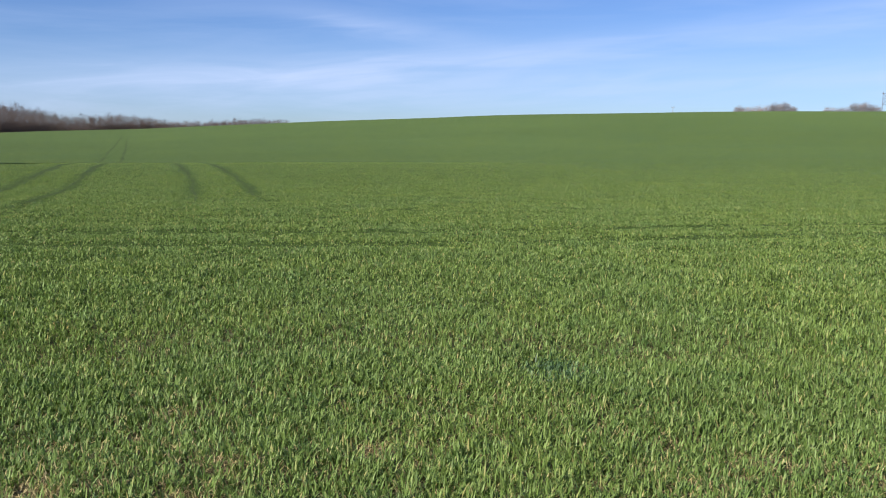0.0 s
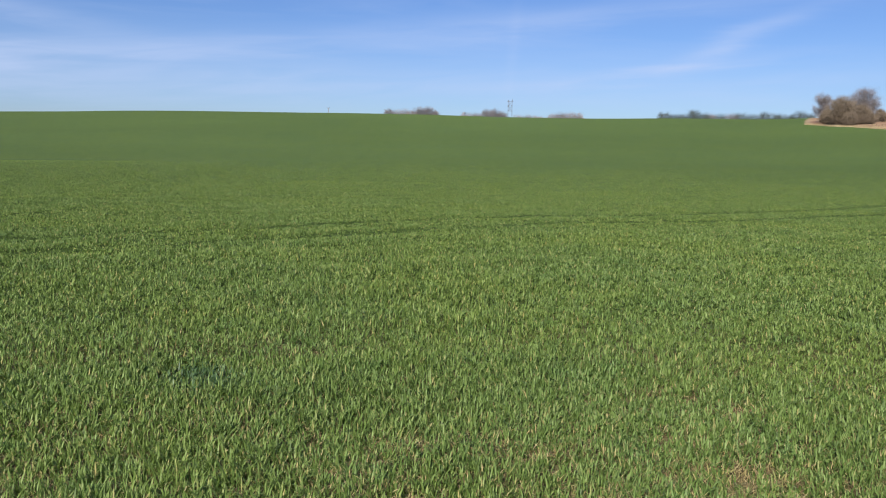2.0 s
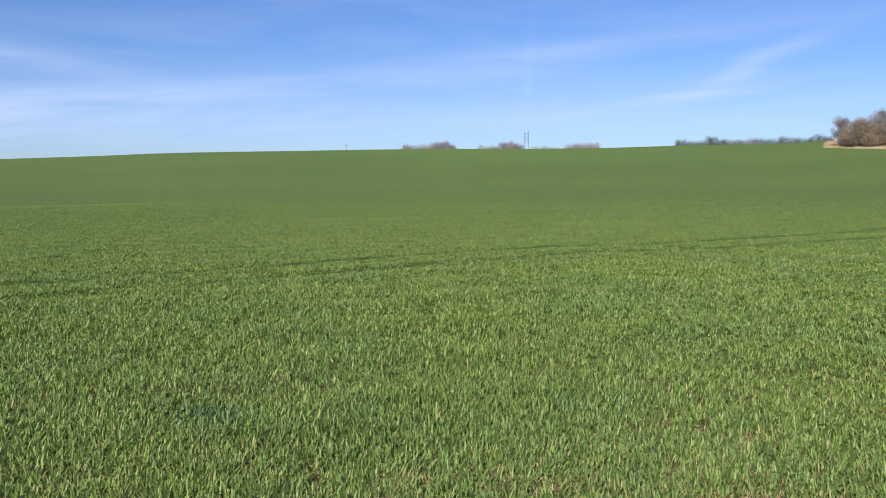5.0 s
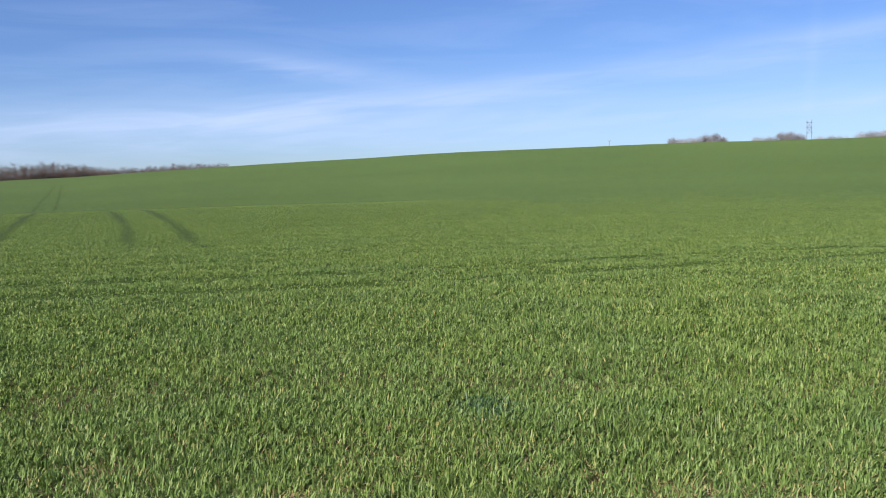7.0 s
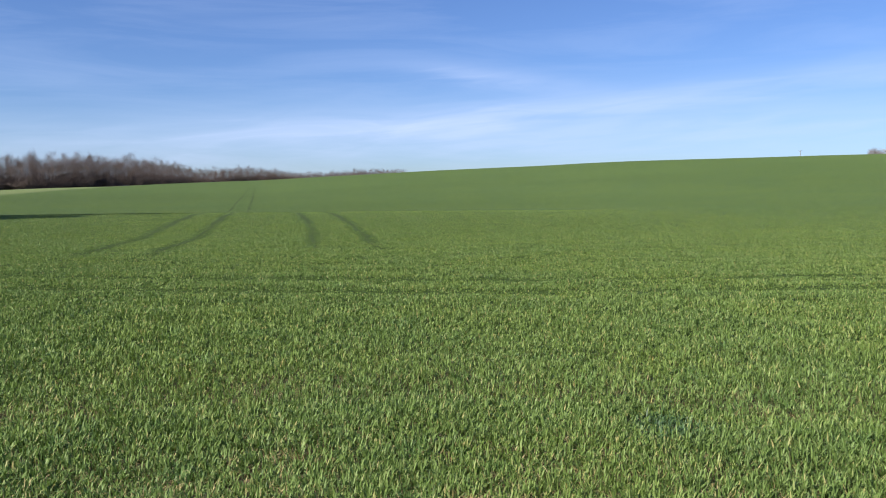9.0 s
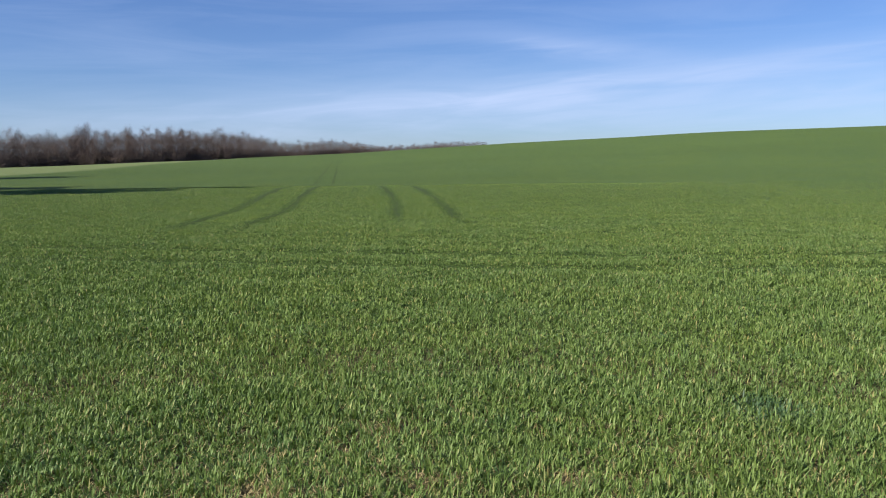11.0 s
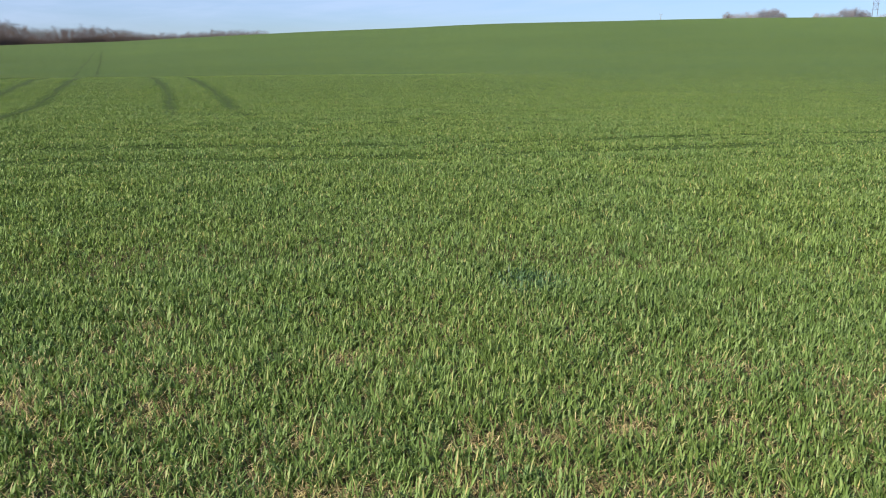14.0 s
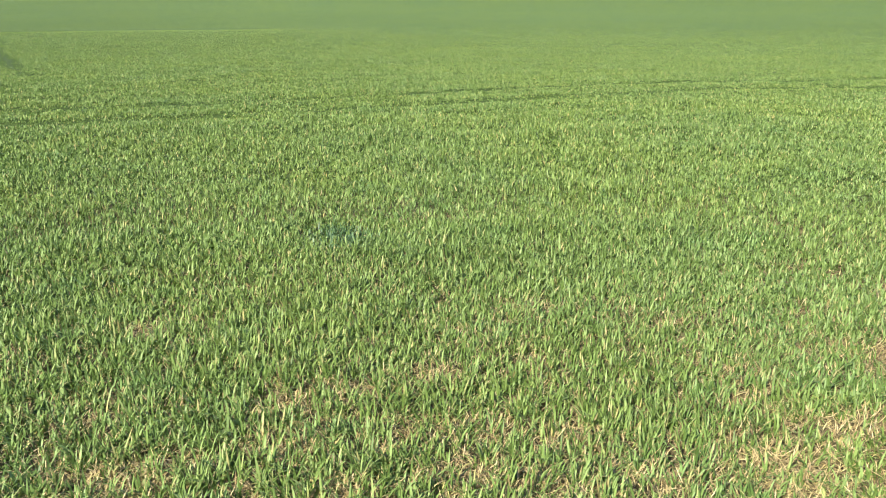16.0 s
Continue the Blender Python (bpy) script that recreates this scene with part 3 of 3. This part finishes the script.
def skeleton(rng, height, trunk_r, width, low=0.3, limbs=26, subs=5, trunks=1, top=0.5, uneven=0.28):
    """Limbs of a tree with a rounded, uneven crown, as (from, to, radius, radius, level), and the ends on which twigs grow.
    width: half the crown's; low: where it begins, as a share of the height; top: where it is widest; uneven: how far the crown's outline comes and goes."""
    segs, ends = [], []
    lumps = 1.06 - uneven * rng.rand(8, 5)
    feet = []
    for k in range(trunks):
        a = 2 * math.pi * k / trunks + rng.rand()
        lean = Vector((math.cos(a), math.sin(a), 0)) * (width * 0.25 if trunks > 1 else 0.0)
        q = Vector((0, 0, -0.2)) + lean * 0.15
        stem = [q]
        for s in range(4):
            e = Vector((0, 0, height * 0.84 * (s + 1) / 4)) + lean * (0.15 + 0.85 * (s + 1) / 4) + Vector((rng.normal(0, 0.02), rng.normal(0, 0.02), 0)) * height
            segs.append((q, e, trunk_r * (1 - 0.22 * s), trunk_r * (1 - 0.22 * (s + 1)), 0))
            stem.append(e)
            q = e
        feet.append(stem)
    z0, z1 = low * height, height
    zc = z0 + (z1 - z0) * top
    for k in range(limbs * trunks):
        stem = feet[k % trunks]
        d = Vector(rng.normal(0, 1, 3)).normalized()
        rad = (0.35 + 0.65 * rng.rand() ** 0.5) * lumps[int((math.atan2(d.y, d.x) / 6.2832 + 0.5) * 7.99), int((d.z * 0.5 + 0.5) * 4.99)]
        p = Vector((d.x * width * rad, d.y * width * rad, zc + d.z * rad * ((z1 - zc) if d.z > 0 else (zc - z0))))
        out = math.hypot(p.x, p.y)
        zs = min(max(p.z - 0.7 * out - 0.1 * height, 0.06 * height), 0.8 * height)
        u = zs / (0.84 * height) * 4
        i = min(int(u), 3)
        s = stem[i].lerp(stem[i + 1], u - i)
        m = s.lerp(p, 0.5) + Vector((0, 0, -0.05 * out)) + Vector(rng.normal(0, 0.05 * width, 3))
        r1 = trunk_r * (0.40 - 0.2 * zs / height)
        segs.append((s, m, r1, r1 * 0.65, 1))
        segs.append((m, p, r1 * 0.65, r1 * 0.25, 1))
        ends.append((p, (p - m).normalized()))
        for _ in range(subs):
            t = rng.rand()
            b = m.lerp(p, t)
            e = b + (p - s).normalized() * width * 0.14 + Vector(rng.normal(0, 0.12 * width, 3))
            g = math.sqrt((e.x / width) ** 2 + (e.y / width) ** 2 + ((e.z - zc) / ((z1 - zc) if e.z > zc else (zc - z0))) ** 2)
            if g > 0.97:
                c = Vector((0, 0, zc))
                e = c + (e - c) * ((0.97 - 0.12 * rng.rand()) / g)
            segs.append((b, e, r1 * 0.3, r1 * 0.12, 2))
            ends.append((e, (e - b).normalized()))
            ends.append((b.lerp(e, 0.5), (e - b).normalized()))
    return segs, ends


def limb_mesh(name, segs, material, sides=5):
    v, f = [], []
    for p, q, ra, rb, level in segs:
        m = (q - p).to_track_quat("Z", "Y")
        k = sides if level == 0 else 3
        b = len(v)
        for c, rad in ((p, ra), (q, rb)):
            for i in range(k):
                a = 2 * math.pi * i / k
                v.append(c + m @ Vector((math.cos(a) * rad, math.sin(a) * rad, 0)))
        for i in range(k):
            f.append((b + i, b + (i + 1) % k, b + k + (i + 1) % k, b + k + i))
    arr = np.array([tuple(c) for c in v])
    return mesh_from(name, arr, np.array(f).ravel(), np.full(len(f), 4), material, True)


def twig_arrays(rng, ends, per, length, width, droop=0.0, stray=None):
    """Slender twigs round the limbs' ends, each a thin blade."""
    p = np.repeat(np.array([tuple(e[0]) for e in ends]), per, axis=0)
    d = np.repeat(np.array([tuple(e[1]) for e in ends]), per, axis=0)
    n = len(p)
    d = d + rng.normal(0, 0.75, (n, 3))
    d[:, 2] += 0.15 - droop
    d /= np.linalg.norm(d, axis=1)[:, None]
    s = np.cross(d, rng.normal(0, 1, (n, 3)))
    s /= np.linalg.norm(s, axis=1)[:, None]
    ln = length * (0.5 + rng.rand(n))[:, None]
    p = p + rng.uniform(-1, 1, (n, 3)) * (length * 0.25 if stray is None else stray)
    w = width * (0.6 + 0.8 * rng.rand(n))[:, None]
    v = np.stack([p - s * w * 0.5, p + s * w * 0.5, p + d * ln], 1).reshape(-1, 3)
    return v, np.arange(3 * n), np.full(n, 3)


def tree(name, seed, height, crown_twig, bark, label, category="tree", per=6, twig_len=0.9, twig_w=0.05, trunk_r=0.25, droop=0.0, **shape):
    rng = np.random.RandomState(seed)
    segs, ends = skeleton(rng, height, trunk_r, **shape)
    k = (height - 0.35 * twig_len) / max(e[0].z for e in ends)
    up = Matrix.Diagonal((1, 1, k))
    segs = [(up @ p, up @ q, x, y, lev) for p, q, x, y, lev in segs]
    ends = [(up @ p, d) for p, d in ends]
    ob = tagged(new(name), label, category)
    part("trunk", limb_mesh("trunk", [s for s in segs if s[4] == 0], bark), ob)
    part("limbs", limb_mesh("limbs", [s for s in segs if 0 < s[4] < (2 if name == "distant_tree" else 3)], bark), ob)
    part("crown", mesh_from("crown", *twig_arrays(rng, ends, per, twig_len, twig_w, droop, 0.17 * shape["width"]), crown_twig), ob)
    return ob


def place(ob, az, r, turn=0.0, scale=1.0, sink=0.0):
    p = bearing(az, r)
    p.z = float(ground_height(p.x, p.y)) - sink
    ob.scale = (scale, scale, scale)
    ob.matrix_basis = Matrix.Translation(p) @ pose(0, 0, 0, 0, 0, turn) @ Matrix.Diagonal((scale, scale, scale, 1))
    return ob


def copy_at(ob, az, r, turn, scale, sink=0.0):
    c = copy_thing(ob, pose(0, 0, 0))
    return place(c, az, r, turn, scale, sink)


def height_for(az, r, el):
    """The height of a thing at that place whose top stands el degrees over eye level."""
    p = bearing(az, r)
    return EYE + r * math.tan(radians(el + 0.05)) - float(ground_height(p.x, p.y))


# trees on the dry slope past the field
def build_slope_trees():
    h = height_for(57.35, 210, 4.5)
    t = tree("willow_tree", 11, h, TWIG_OLIVE, BARK, "round willow coming into olive-green leaf on the dry slope", per=17, twig_len=0.55, twig_w=0.034, trunk_r=0.26, width=5.4, low=0.05, limbs=32, subs=7, trunks=5, top=0.55)
    place(t, 57.35, 210)
    t = tree("birch_tree", 12, height_for(53.5, 292, 4.46), TWIG_GREY, BIRCH, "slender bare birch with pale bark on the dry slope", per=13, twig_len=0.8, twig_w=0.034, trunk_r=0.26, droop=0.5, width=3.0, low=0.03, limbs=44, subs=6, trunks=2, top=0.42)
    place(t, 53.5, 292)
    t["group"] = "birches on the slope"
    copy_at(t, 54.72, 292, 130, 0.97)
    t = tree("bare_tree", 13, height_for(48.65, 262, 3.95), TWIG_GREY, BIRCH, "small bare tree with a pale trunk at the field's edge", per=13, twig_len=0.8, twig_w=0.034, trunk_r=0.3, width=2.8, low=0.15, limbs=50, subs=6, top=0.5)
    place(t, 48.65, 262)
    t = tree("bare_tree", 14, height_for(50.95, 256, 4.26), TWIG_GREY, BARK, "rounded grey bare tree behind the bushes", per=13, twig_len=0.8, twig_w=0.034, trunk_r=0.28, width=4.3, low=0.1, limbs=40, subs=6, trunks=2, top=0.5)
    place(t, 50.95, 256)
    b = tree("bush", 15, height_for(49.8, 236, 3.72), TWIG_BUSH, BARK, "dense brown bare bush at the field's edge", "bush", per=14, twig_len=0.6, twig_w=0.055, trunk_r=0.1, width=4.4, low=0.01, limbs=34, subs=6, trunks=5, top=0.4, uneven=0.5)
    place(b, 49.8, 236)
    b["group"] = "bushes on the slope"
    for az, r, turn, s in ((50.8, 232, 70, 0.68), (48.95, 246, 140, 0.55), (51.35, 231, 200, 0.42), (52.0, 244, 20, 0.34), (50.3, 228, 310, 0.46), (58.0, 204, 30, 0.62), (56.4, 198, 100, 0.50), (57.1, 200, 250, 0.42), (55.9, 206, 10, 0.36)):
        copy_at(b, az, r, turn, s)
    for az, r, turn, s in ((51.9, 284, 0, 0.50), (52.6, 285, 10, 0.48), (53.2, 288, 60, 0.46), (53.8, 288, 80, 0.50), (54.35, 288, 170, 0.46), (54.9, 286, 20, 0.46), (55.5, 282, 300, 0.44), (56.1, 276, 200, 0.46)):
        copy_at(b, az, r, turn, s, 1.1)
    b = tree("bush", 16, 3.3, TWIG_RED, BARK, "low reddish-brown bramble thicket on the dry slope", "bush", per=18, twig_len=0.6, twig_w=0.065, trunk_r=0.06, width=3.4, low=0.01, limbs=16, subs=6, trunks=5, top=0.4, uneven=0.45)
    place(b, 64.7, 184)
    b["group"] = "thickets on the slope"
    for az, r, turn, s in ((65.8, 181, 60, 1.0), (67.1, 180, 120, 1.05), (63.95, 190, 220, 0.62), (68.6, 180, 10, 1.05)):
        copy_at(b, az, r, turn, s)


def build_skyline_trees():
    """Trees past the crest, of which the tops show."""
    kinds = []
    for k, (tw, lab) in enumerate(((TWIG_GREY, "bare grey tree showing over the crest"), (TWIG_HAZED, "bare tree showing over the crest, twigs painted paler for haze"), (TWIG_HAZED, "bare tree showing over the crest, haze painted mauve-grey into its twigs"), (TWIG_DARK, "dark evergreen tree showing over the crest"))):
        t = tree("distant_tree", 30 + k, 15.0, tw, BARK, lab, per=7, twig_len=0.7, twig_w=0.14, trunk_r=0.3, width=6.8, low=0.05, limbs=100, subs=5, top=0.52)
        t["group"] = "trees over the crest"
        kinds.append(t)
    rows = ((0, 19.9, 620, 2.66), (2, 20.4, 640, 2.62), (2, 21.0, 630, 2.70), (2, 21.5, 635, 2.66), (0, 22.0, 620, 2.82), (0, 22.6, 630, 2.86), (0, 23.1, 640, 2.6),
            (1, 25.3, 700, 2.54), (0, 26.0, 700, 2.50), (0, 26.75, 680, 2.75), (0, 27.3, 690, 2.78), (0, 27.8, 690, 2.60),
            (1, 28.9, 760, 2.40), (0, 29.6, 760, 2.42), (1, 30.3, 760, 2.38), (2, 31.3, 720, 2.58), (0, 31.9, 720, 2.60), (1, 32.5, 720, 2.64), (1, 33.0, 720, 2.62),
            (3, 38.9, 800, 2.60), (3, 39.5, 800, 2.64), (3, 40.1, 800, 2.56), (3, 40.7, 790, 2.80), (3, 41.3, 790, 2.76), (0, 41.9, 800, 2.66), (3, 42.5, 800, 2.62), (0, 43.2, 800, 2.68),
            (3, 43.8, 800, 2.58), (3, 44.5, 790, 2.68), (3, 45.2, 790, 2.68), (3, 45.9, 790, 2.62), (3, 46.6, 790, 2.66), (3, 47.3, 790, 2.7), (3, 48.0, 790, 2.7))
    used = set()
    for i, (k, az, r, el) in enumerate(rows):
        s = height_for(az, r, el + (0.09 * math.sin(2.4 * i) if k == 3 else 0.0)) / 15.0
        if k in used:
            copy_at(kinds[k], az, r, 47 * i, s)
        else:
            place(kinds[k], az, r, 47 * i, s)
            used.add(k)


def build_wood():
    """The long bare wood past the field, one mass of many trees."""
    rng = np.random.RandomState(21)
    kinds = []
    for k in range(6):
        r2 = np.random.RandomState(50 + k)
        segs, ends = skeleton(r2, 16.0, 0.26, 4.6 + 0.4 * k, low=0.03, limbs=40, subs=4, top=0.55, uneven=0.2)
        v, q = [], []
        for p0, p1, ra, rb, lev in segs:
            if lev > 1:
                continue
            m = (p1 - p0).to_track_quat("Z", "Y")
            b = len(v)
            for c, rad in ((p0, ra * 0.7), (p1, rb * 0.7)):
                for i in range(3):
                    v.append(c + m @ Vector((math.cos(2.094 * i) * rad, math.sin(2.094 * i) * rad, 0)))
            for i in range(3):
                q += [b + i, b + (i + 1) % 3, b + 3 + (i + 1) % 3, b + 3 + i]
        limb = (np.array([tuple(c) for c in v]), np.array(q), np.full(len(q) // 4, 4))
        kinds.append((limb, twig_arrays(r2, ends, 8, 0.5, 0.085, 0.0, 1.0)))
    # undergrowth
    r2 = np.random.RandomState(60)
    segs, ends = skeleton(r2, 4.0, 0.05, 3.0, low=0.02, limbs=4, subs=4, trunks=4, top=0.4)
    shrub = twig_arrays(r2, ends, 6, 0.8, 0.10, 0.0, 0.9)
    limbs, twigs = [], []
    # bearing, distance, height of the wood's edge
    edge = ((-52, 330, 16), (-44, 345, 16), (-39.3, 368, 15.6), (-35, 372, 16.6), (-31, 405, 17.0), (-29, 440, 17.0), (-27.3, 510, 16.5), (-25.6, 620, 15.0), (-24.6, 690, 14.8), (-22.6, 740, 16.0), (-20.1, 760, 13.5),
            (-18.4, 880, 12.5), (-17, 930, 14), (-14, 930, 16), (-11, 930, 15.5))
    ea = np.array([e[0] for e in edge], float)

    def put(bits, dest, x, y, s, a):
        z = float(ground_height(x, y))
        c, sn = math.cos(a) * s, math.sin(a) * s
        v = bits[0]
        dest.append((np.stack([v[:, 0] * c - v[:, 1] * sn + x, v[:, 0] * sn + v[:, 1] * c + y, v[:, 2] * s + z], -1), bits[1], bits[2]))

    for row, back in enumerate((0, 8, 18, 30)):
        az = -47.0
        while az < -10.8:
            r = float(np.interp(az, ea, [e[1] for e in edge])) + back + rng.normal(0, 2.0)
            hgt = float(np.interp(az, ea, [e[2] for e in edge])) * (0.85 + 0.18 * rng.rand()) * (0.86 if row == 0 else 1.0)
            b = bearing(az, r)
            k = kinds[rng.randint(6)]
            a = rng.rand() * 6.28
            put(k[0], limbs, b.x, b.y, hgt / 16.0, a)
            put(k[1], twigs, b.x, b.y, hgt / 16.0, a)
            if row < 3:
                for _ in range(4 if row == 0 else 2):
                    bb = bearing(az + rng.normal(0, 0.3), r - 2 + rng.normal(0, 1.5))
                    put(shrub, twigs, bb.x, bb.y, 0.8 + 0.8 * rng.rand(), rng.rand() * 6.28)
            az += math.degrees((4.2 + 1.6 * rng.rand()) / r) * (1.0 if r < 600 else 1.3)
    for az, r, hgt in ((-38.1, 380, 18.5), (-37.7, 382, 20.0), (-35.1, 385, 18.3)):
        b = bearing(az, r)
        for _ in range(2):
            a = rng.rand() * 6.28
            for bits, dest in zip(kinds[0], (limbs, twigs)):
                slim = (bits[0] * np.array([0.45, 0.45, 1.0]), bits[1], bits[2])
                put(slim, dest, b.x, b.y, hgt / 16.0, a)
    # the floor of the wood, under last year's leaves
    az = np.radians(np.arange(-50.0, -10.5, 0.5))
    front = np.interp(np.degrees(az), ea, [e[1] for e in edge])
    rows = []
    for back in (-4.0, 10.0, 25.0, 45.0):
        x, y = (front + back) * np.sin(az), (front + back) * np.cos(az)
        rows.append(np.stack([x, y, ground_height(x, y) + 0.12], -1))
    m = len(az)
    i, j = np.meshgrid(np.arange(3), np.arange(m - 1), indexing="ij")
    q = np.stack([i * m + j, i * m + j + 1, (i + 1) * m + j + 1, (i + 1) * m + j], -1).reshape(-1, 4)[:, ::-1]
    tagged(new("woodland_floor", mesh_from("woodland_floor", np.concatenate(rows), q.ravel(), np.full(len(q), 4), LITTER, True)), "brown leaf litter under the bare wood", "woodland floor", kind="structure")
    ob = tagged(new("woodland"), "long belt of bare brown broadleaf woodland past the field", "woodland", kind="stuff")
    part("stems", mesh_from("stems", *join(limbs), WOODBARK), ob)
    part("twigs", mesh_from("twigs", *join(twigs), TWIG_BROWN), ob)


def build_pines():
    """Dense evergreens past the field's side, which throw the long shadow over the crop."""
    rng = np.random.RandomState(71)
    ob = tagged(new("pine_tree"), "tall dense dark-green pine beside the field", "tree", "pines beside the field")
    trunk = [(Vector((0, 0, -0.3)), Vector((0, 0, 11)), 0.32, 0.2, 0), (Vector((0, 0, 11)), Vector((0, 0, 20.5)), 0.2, 0.03, 0)]
    part("trunk", limb_mesh("trunk", trunk, BARK, 7), ob)
    segs, ends = skeleton(rng, 21.5, 0.3, 5.0, low=0.25, limbs=34, subs=5)
    part("limbs", limb_mesh("limbs", [s for s in segs if s[4] == 1], BARK), ob)
    part("needles", mesh_from("needles", *twig_arrays(rng, ends, 26, 1.0, 0.55), NEEDLE), ob)
    at = ((-48.5, 43.0, 1.17), (-49.5, 35.0, 1.04), (-49.5, 27.5, 0.97), (-56.0, 45.0, 1.00), (-63.0, 48.0, 1.03), (-72.0, 52.0, 1.00), (-81.0, 54.0, 1.05), (-57.0, 37.0, 1.00), (-106.0, 86.0, 1.0), (-98.0, 86.0, 0.9))
    for k, (x, y, sc) in enumerate(at):
        o = ob if k == 0 else copy_thing(ob, pose(0, 0, 0))
        place(o, math.degrees(math.atan2(x + 5.7, y - 4.8)), math.hypot(x + 5.7, y - 4.8), 40 * k, sc * 0.83)


def bar_mesh(name, p, q, w, material):
    p, q = Vector(p), Vector(q)
    m = (q - p).to_track_quat("Z", "Y")
    v = [c + m @ Vector((i * w / 2, j * w / 2, 0)) for c in (p, q) for i, j in ((-1, -1), (1, -1), (1, 1), (-1, 1))]
    f = [(0, 1, 5, 4), (1, 2, 6, 5), (2, 3, 7, 6), (3, 0, 4, 7), (3, 2, 1, 0), (4, 5, 6, 7)]
    return mesh_from(name, np.array([tuple(c) for c in v]), np.array(f).ravel(), np.full(6, 4), material)


def build_pylon():
    az, r = 28.35, 880.0
    h = height_for(az, r, 3.5)
    ob = tagged(new("power_pylon"), "grey steel two-legged lattice power pylon on the skyline", "pylon")
    w = 2.1
    for s in (-1, 1):
        part("leg", bar_mesh("leg", (s * w, 0, 0), (s * w, 0, h * (1.0 if s > 0 else 0.97)), 0.4, STEEL), ob)
    for z in (0.66, 0.80, 0.93):
        part("crossarm", bar_mesh("crossarm", (-w - 1.2, 0, h * z), (w + 1.2, 0, h * z), 0.34, STEEL), ob)
    for a, b in ((0.66, 0.80), (0.80, 0.93)):
        part("brace", bar_mesh("brace", (-w, 0.1, h * a), (w, 0.1, h * b), 0.3, STEEL), ob)
        part("brace", bar_mesh("brace", (w, -0.1, h * a), (-w, -0.1, h * b), 0.3, STEEL), ob)
    place(ob, az, r, -az)


def build_pole():
    az, r = 15.66, 560.0
    h = height_for(az, r, 2.62)
    ob = tagged(new("utility_pole"), "weathered wooden utility pole with a crossarm past the crest", "pole")
    me = limb_mesh("post", [(Vector((0, 0, -0.3)), Vector((0, 0, h)), 0.17, 0.13, 0)], POLEWOOD, 8)
    part("post", me, ob)
    part("crossarm", bar_mesh("crossarm", (-0.9, 0, h - 0.5), (0.9, 0, h - 0.5), 0.18, POLEWOOD), ob)
    for s in (-0.75, 0.75):
        part("insulator", bar_mesh("insulator", (s, 0, h - 0.4), (s, 0, h + 0.1), 0.2, STEEL), ob)
    place(ob, az, r, -az)


def build_verge():
    """Pale dry grass along the field's far edge."""
    rng = np.random.RandomState(81)
    n = 9000
    y = 25.0 + 146.0 * rng.rand(n)
    x = edge_x(y) + 0.2 + 3.5 * rng.rand(n) ** 1.6
    v = blades(rng, x, y, ground_height(x, y) - 0.02, 0.12 + 0.2 * rng.rand(n), 0.06 + 0.08 * rng.rand(n), np.abs(rng.normal(0.2, 0.25, n)), rng.rand(n) * 6.28, np.abs(rng.normal(0.3, 0.3, n)), "spike")
    tagged(new("dry_verge_grass", mesh_from("dry_verge_grass", *v, DRYGRASS)), "pale dry grass along the field's edge", "grass", kind="stuff")


def build_tussocks():
    """Rough dry grass and last year's weeds over the slope."""
    rng = np.random.RandomState(83)
    n = 40000
    a, r = np.radians(46.0 + 27.0 * rng.rand(n)), 130.0 + 190.0 * rng.rand(n)
    x, y = r * np.sin(a), r * np.cos(a)
    keep = (x > edge_x(y) + 4.5) & (value_noise(x, y, 5.0) + 0.5 * value_noise(x, y, 1.7) > 0.55 + 0.3 * rng.rand(n))
    x, y = x[keep], y[keep]
    n = len(x)
    tall = 0.5 + 1.3 * value_noise(x + 40, y + 10, 14.0)
    v = blades(rng, x, y, ground_height(x, y) - 0.03, (0.10 + 0.20 * rng.rand(n)) * tall, 0.10 + 0.25 * rng.rand(n), np.abs(rng.normal(0.25, 0.3, n)), rng.rand(n) * 6.28, np.abs(rng.normal(0.4, 0.3, n)), "kite")
    tagged(new("dry_slope_grass", mesh_from("dry_slope_grass", *v, TUSSOCK)), "rough tan dry grass and dead weeds over the slope", "grass", kind="stuff")


build_slope_trees()
build_skyline_trees()
build_wood()
build_pines()
build_pylon()
build_pole()
build_verge()
build_tussocks()
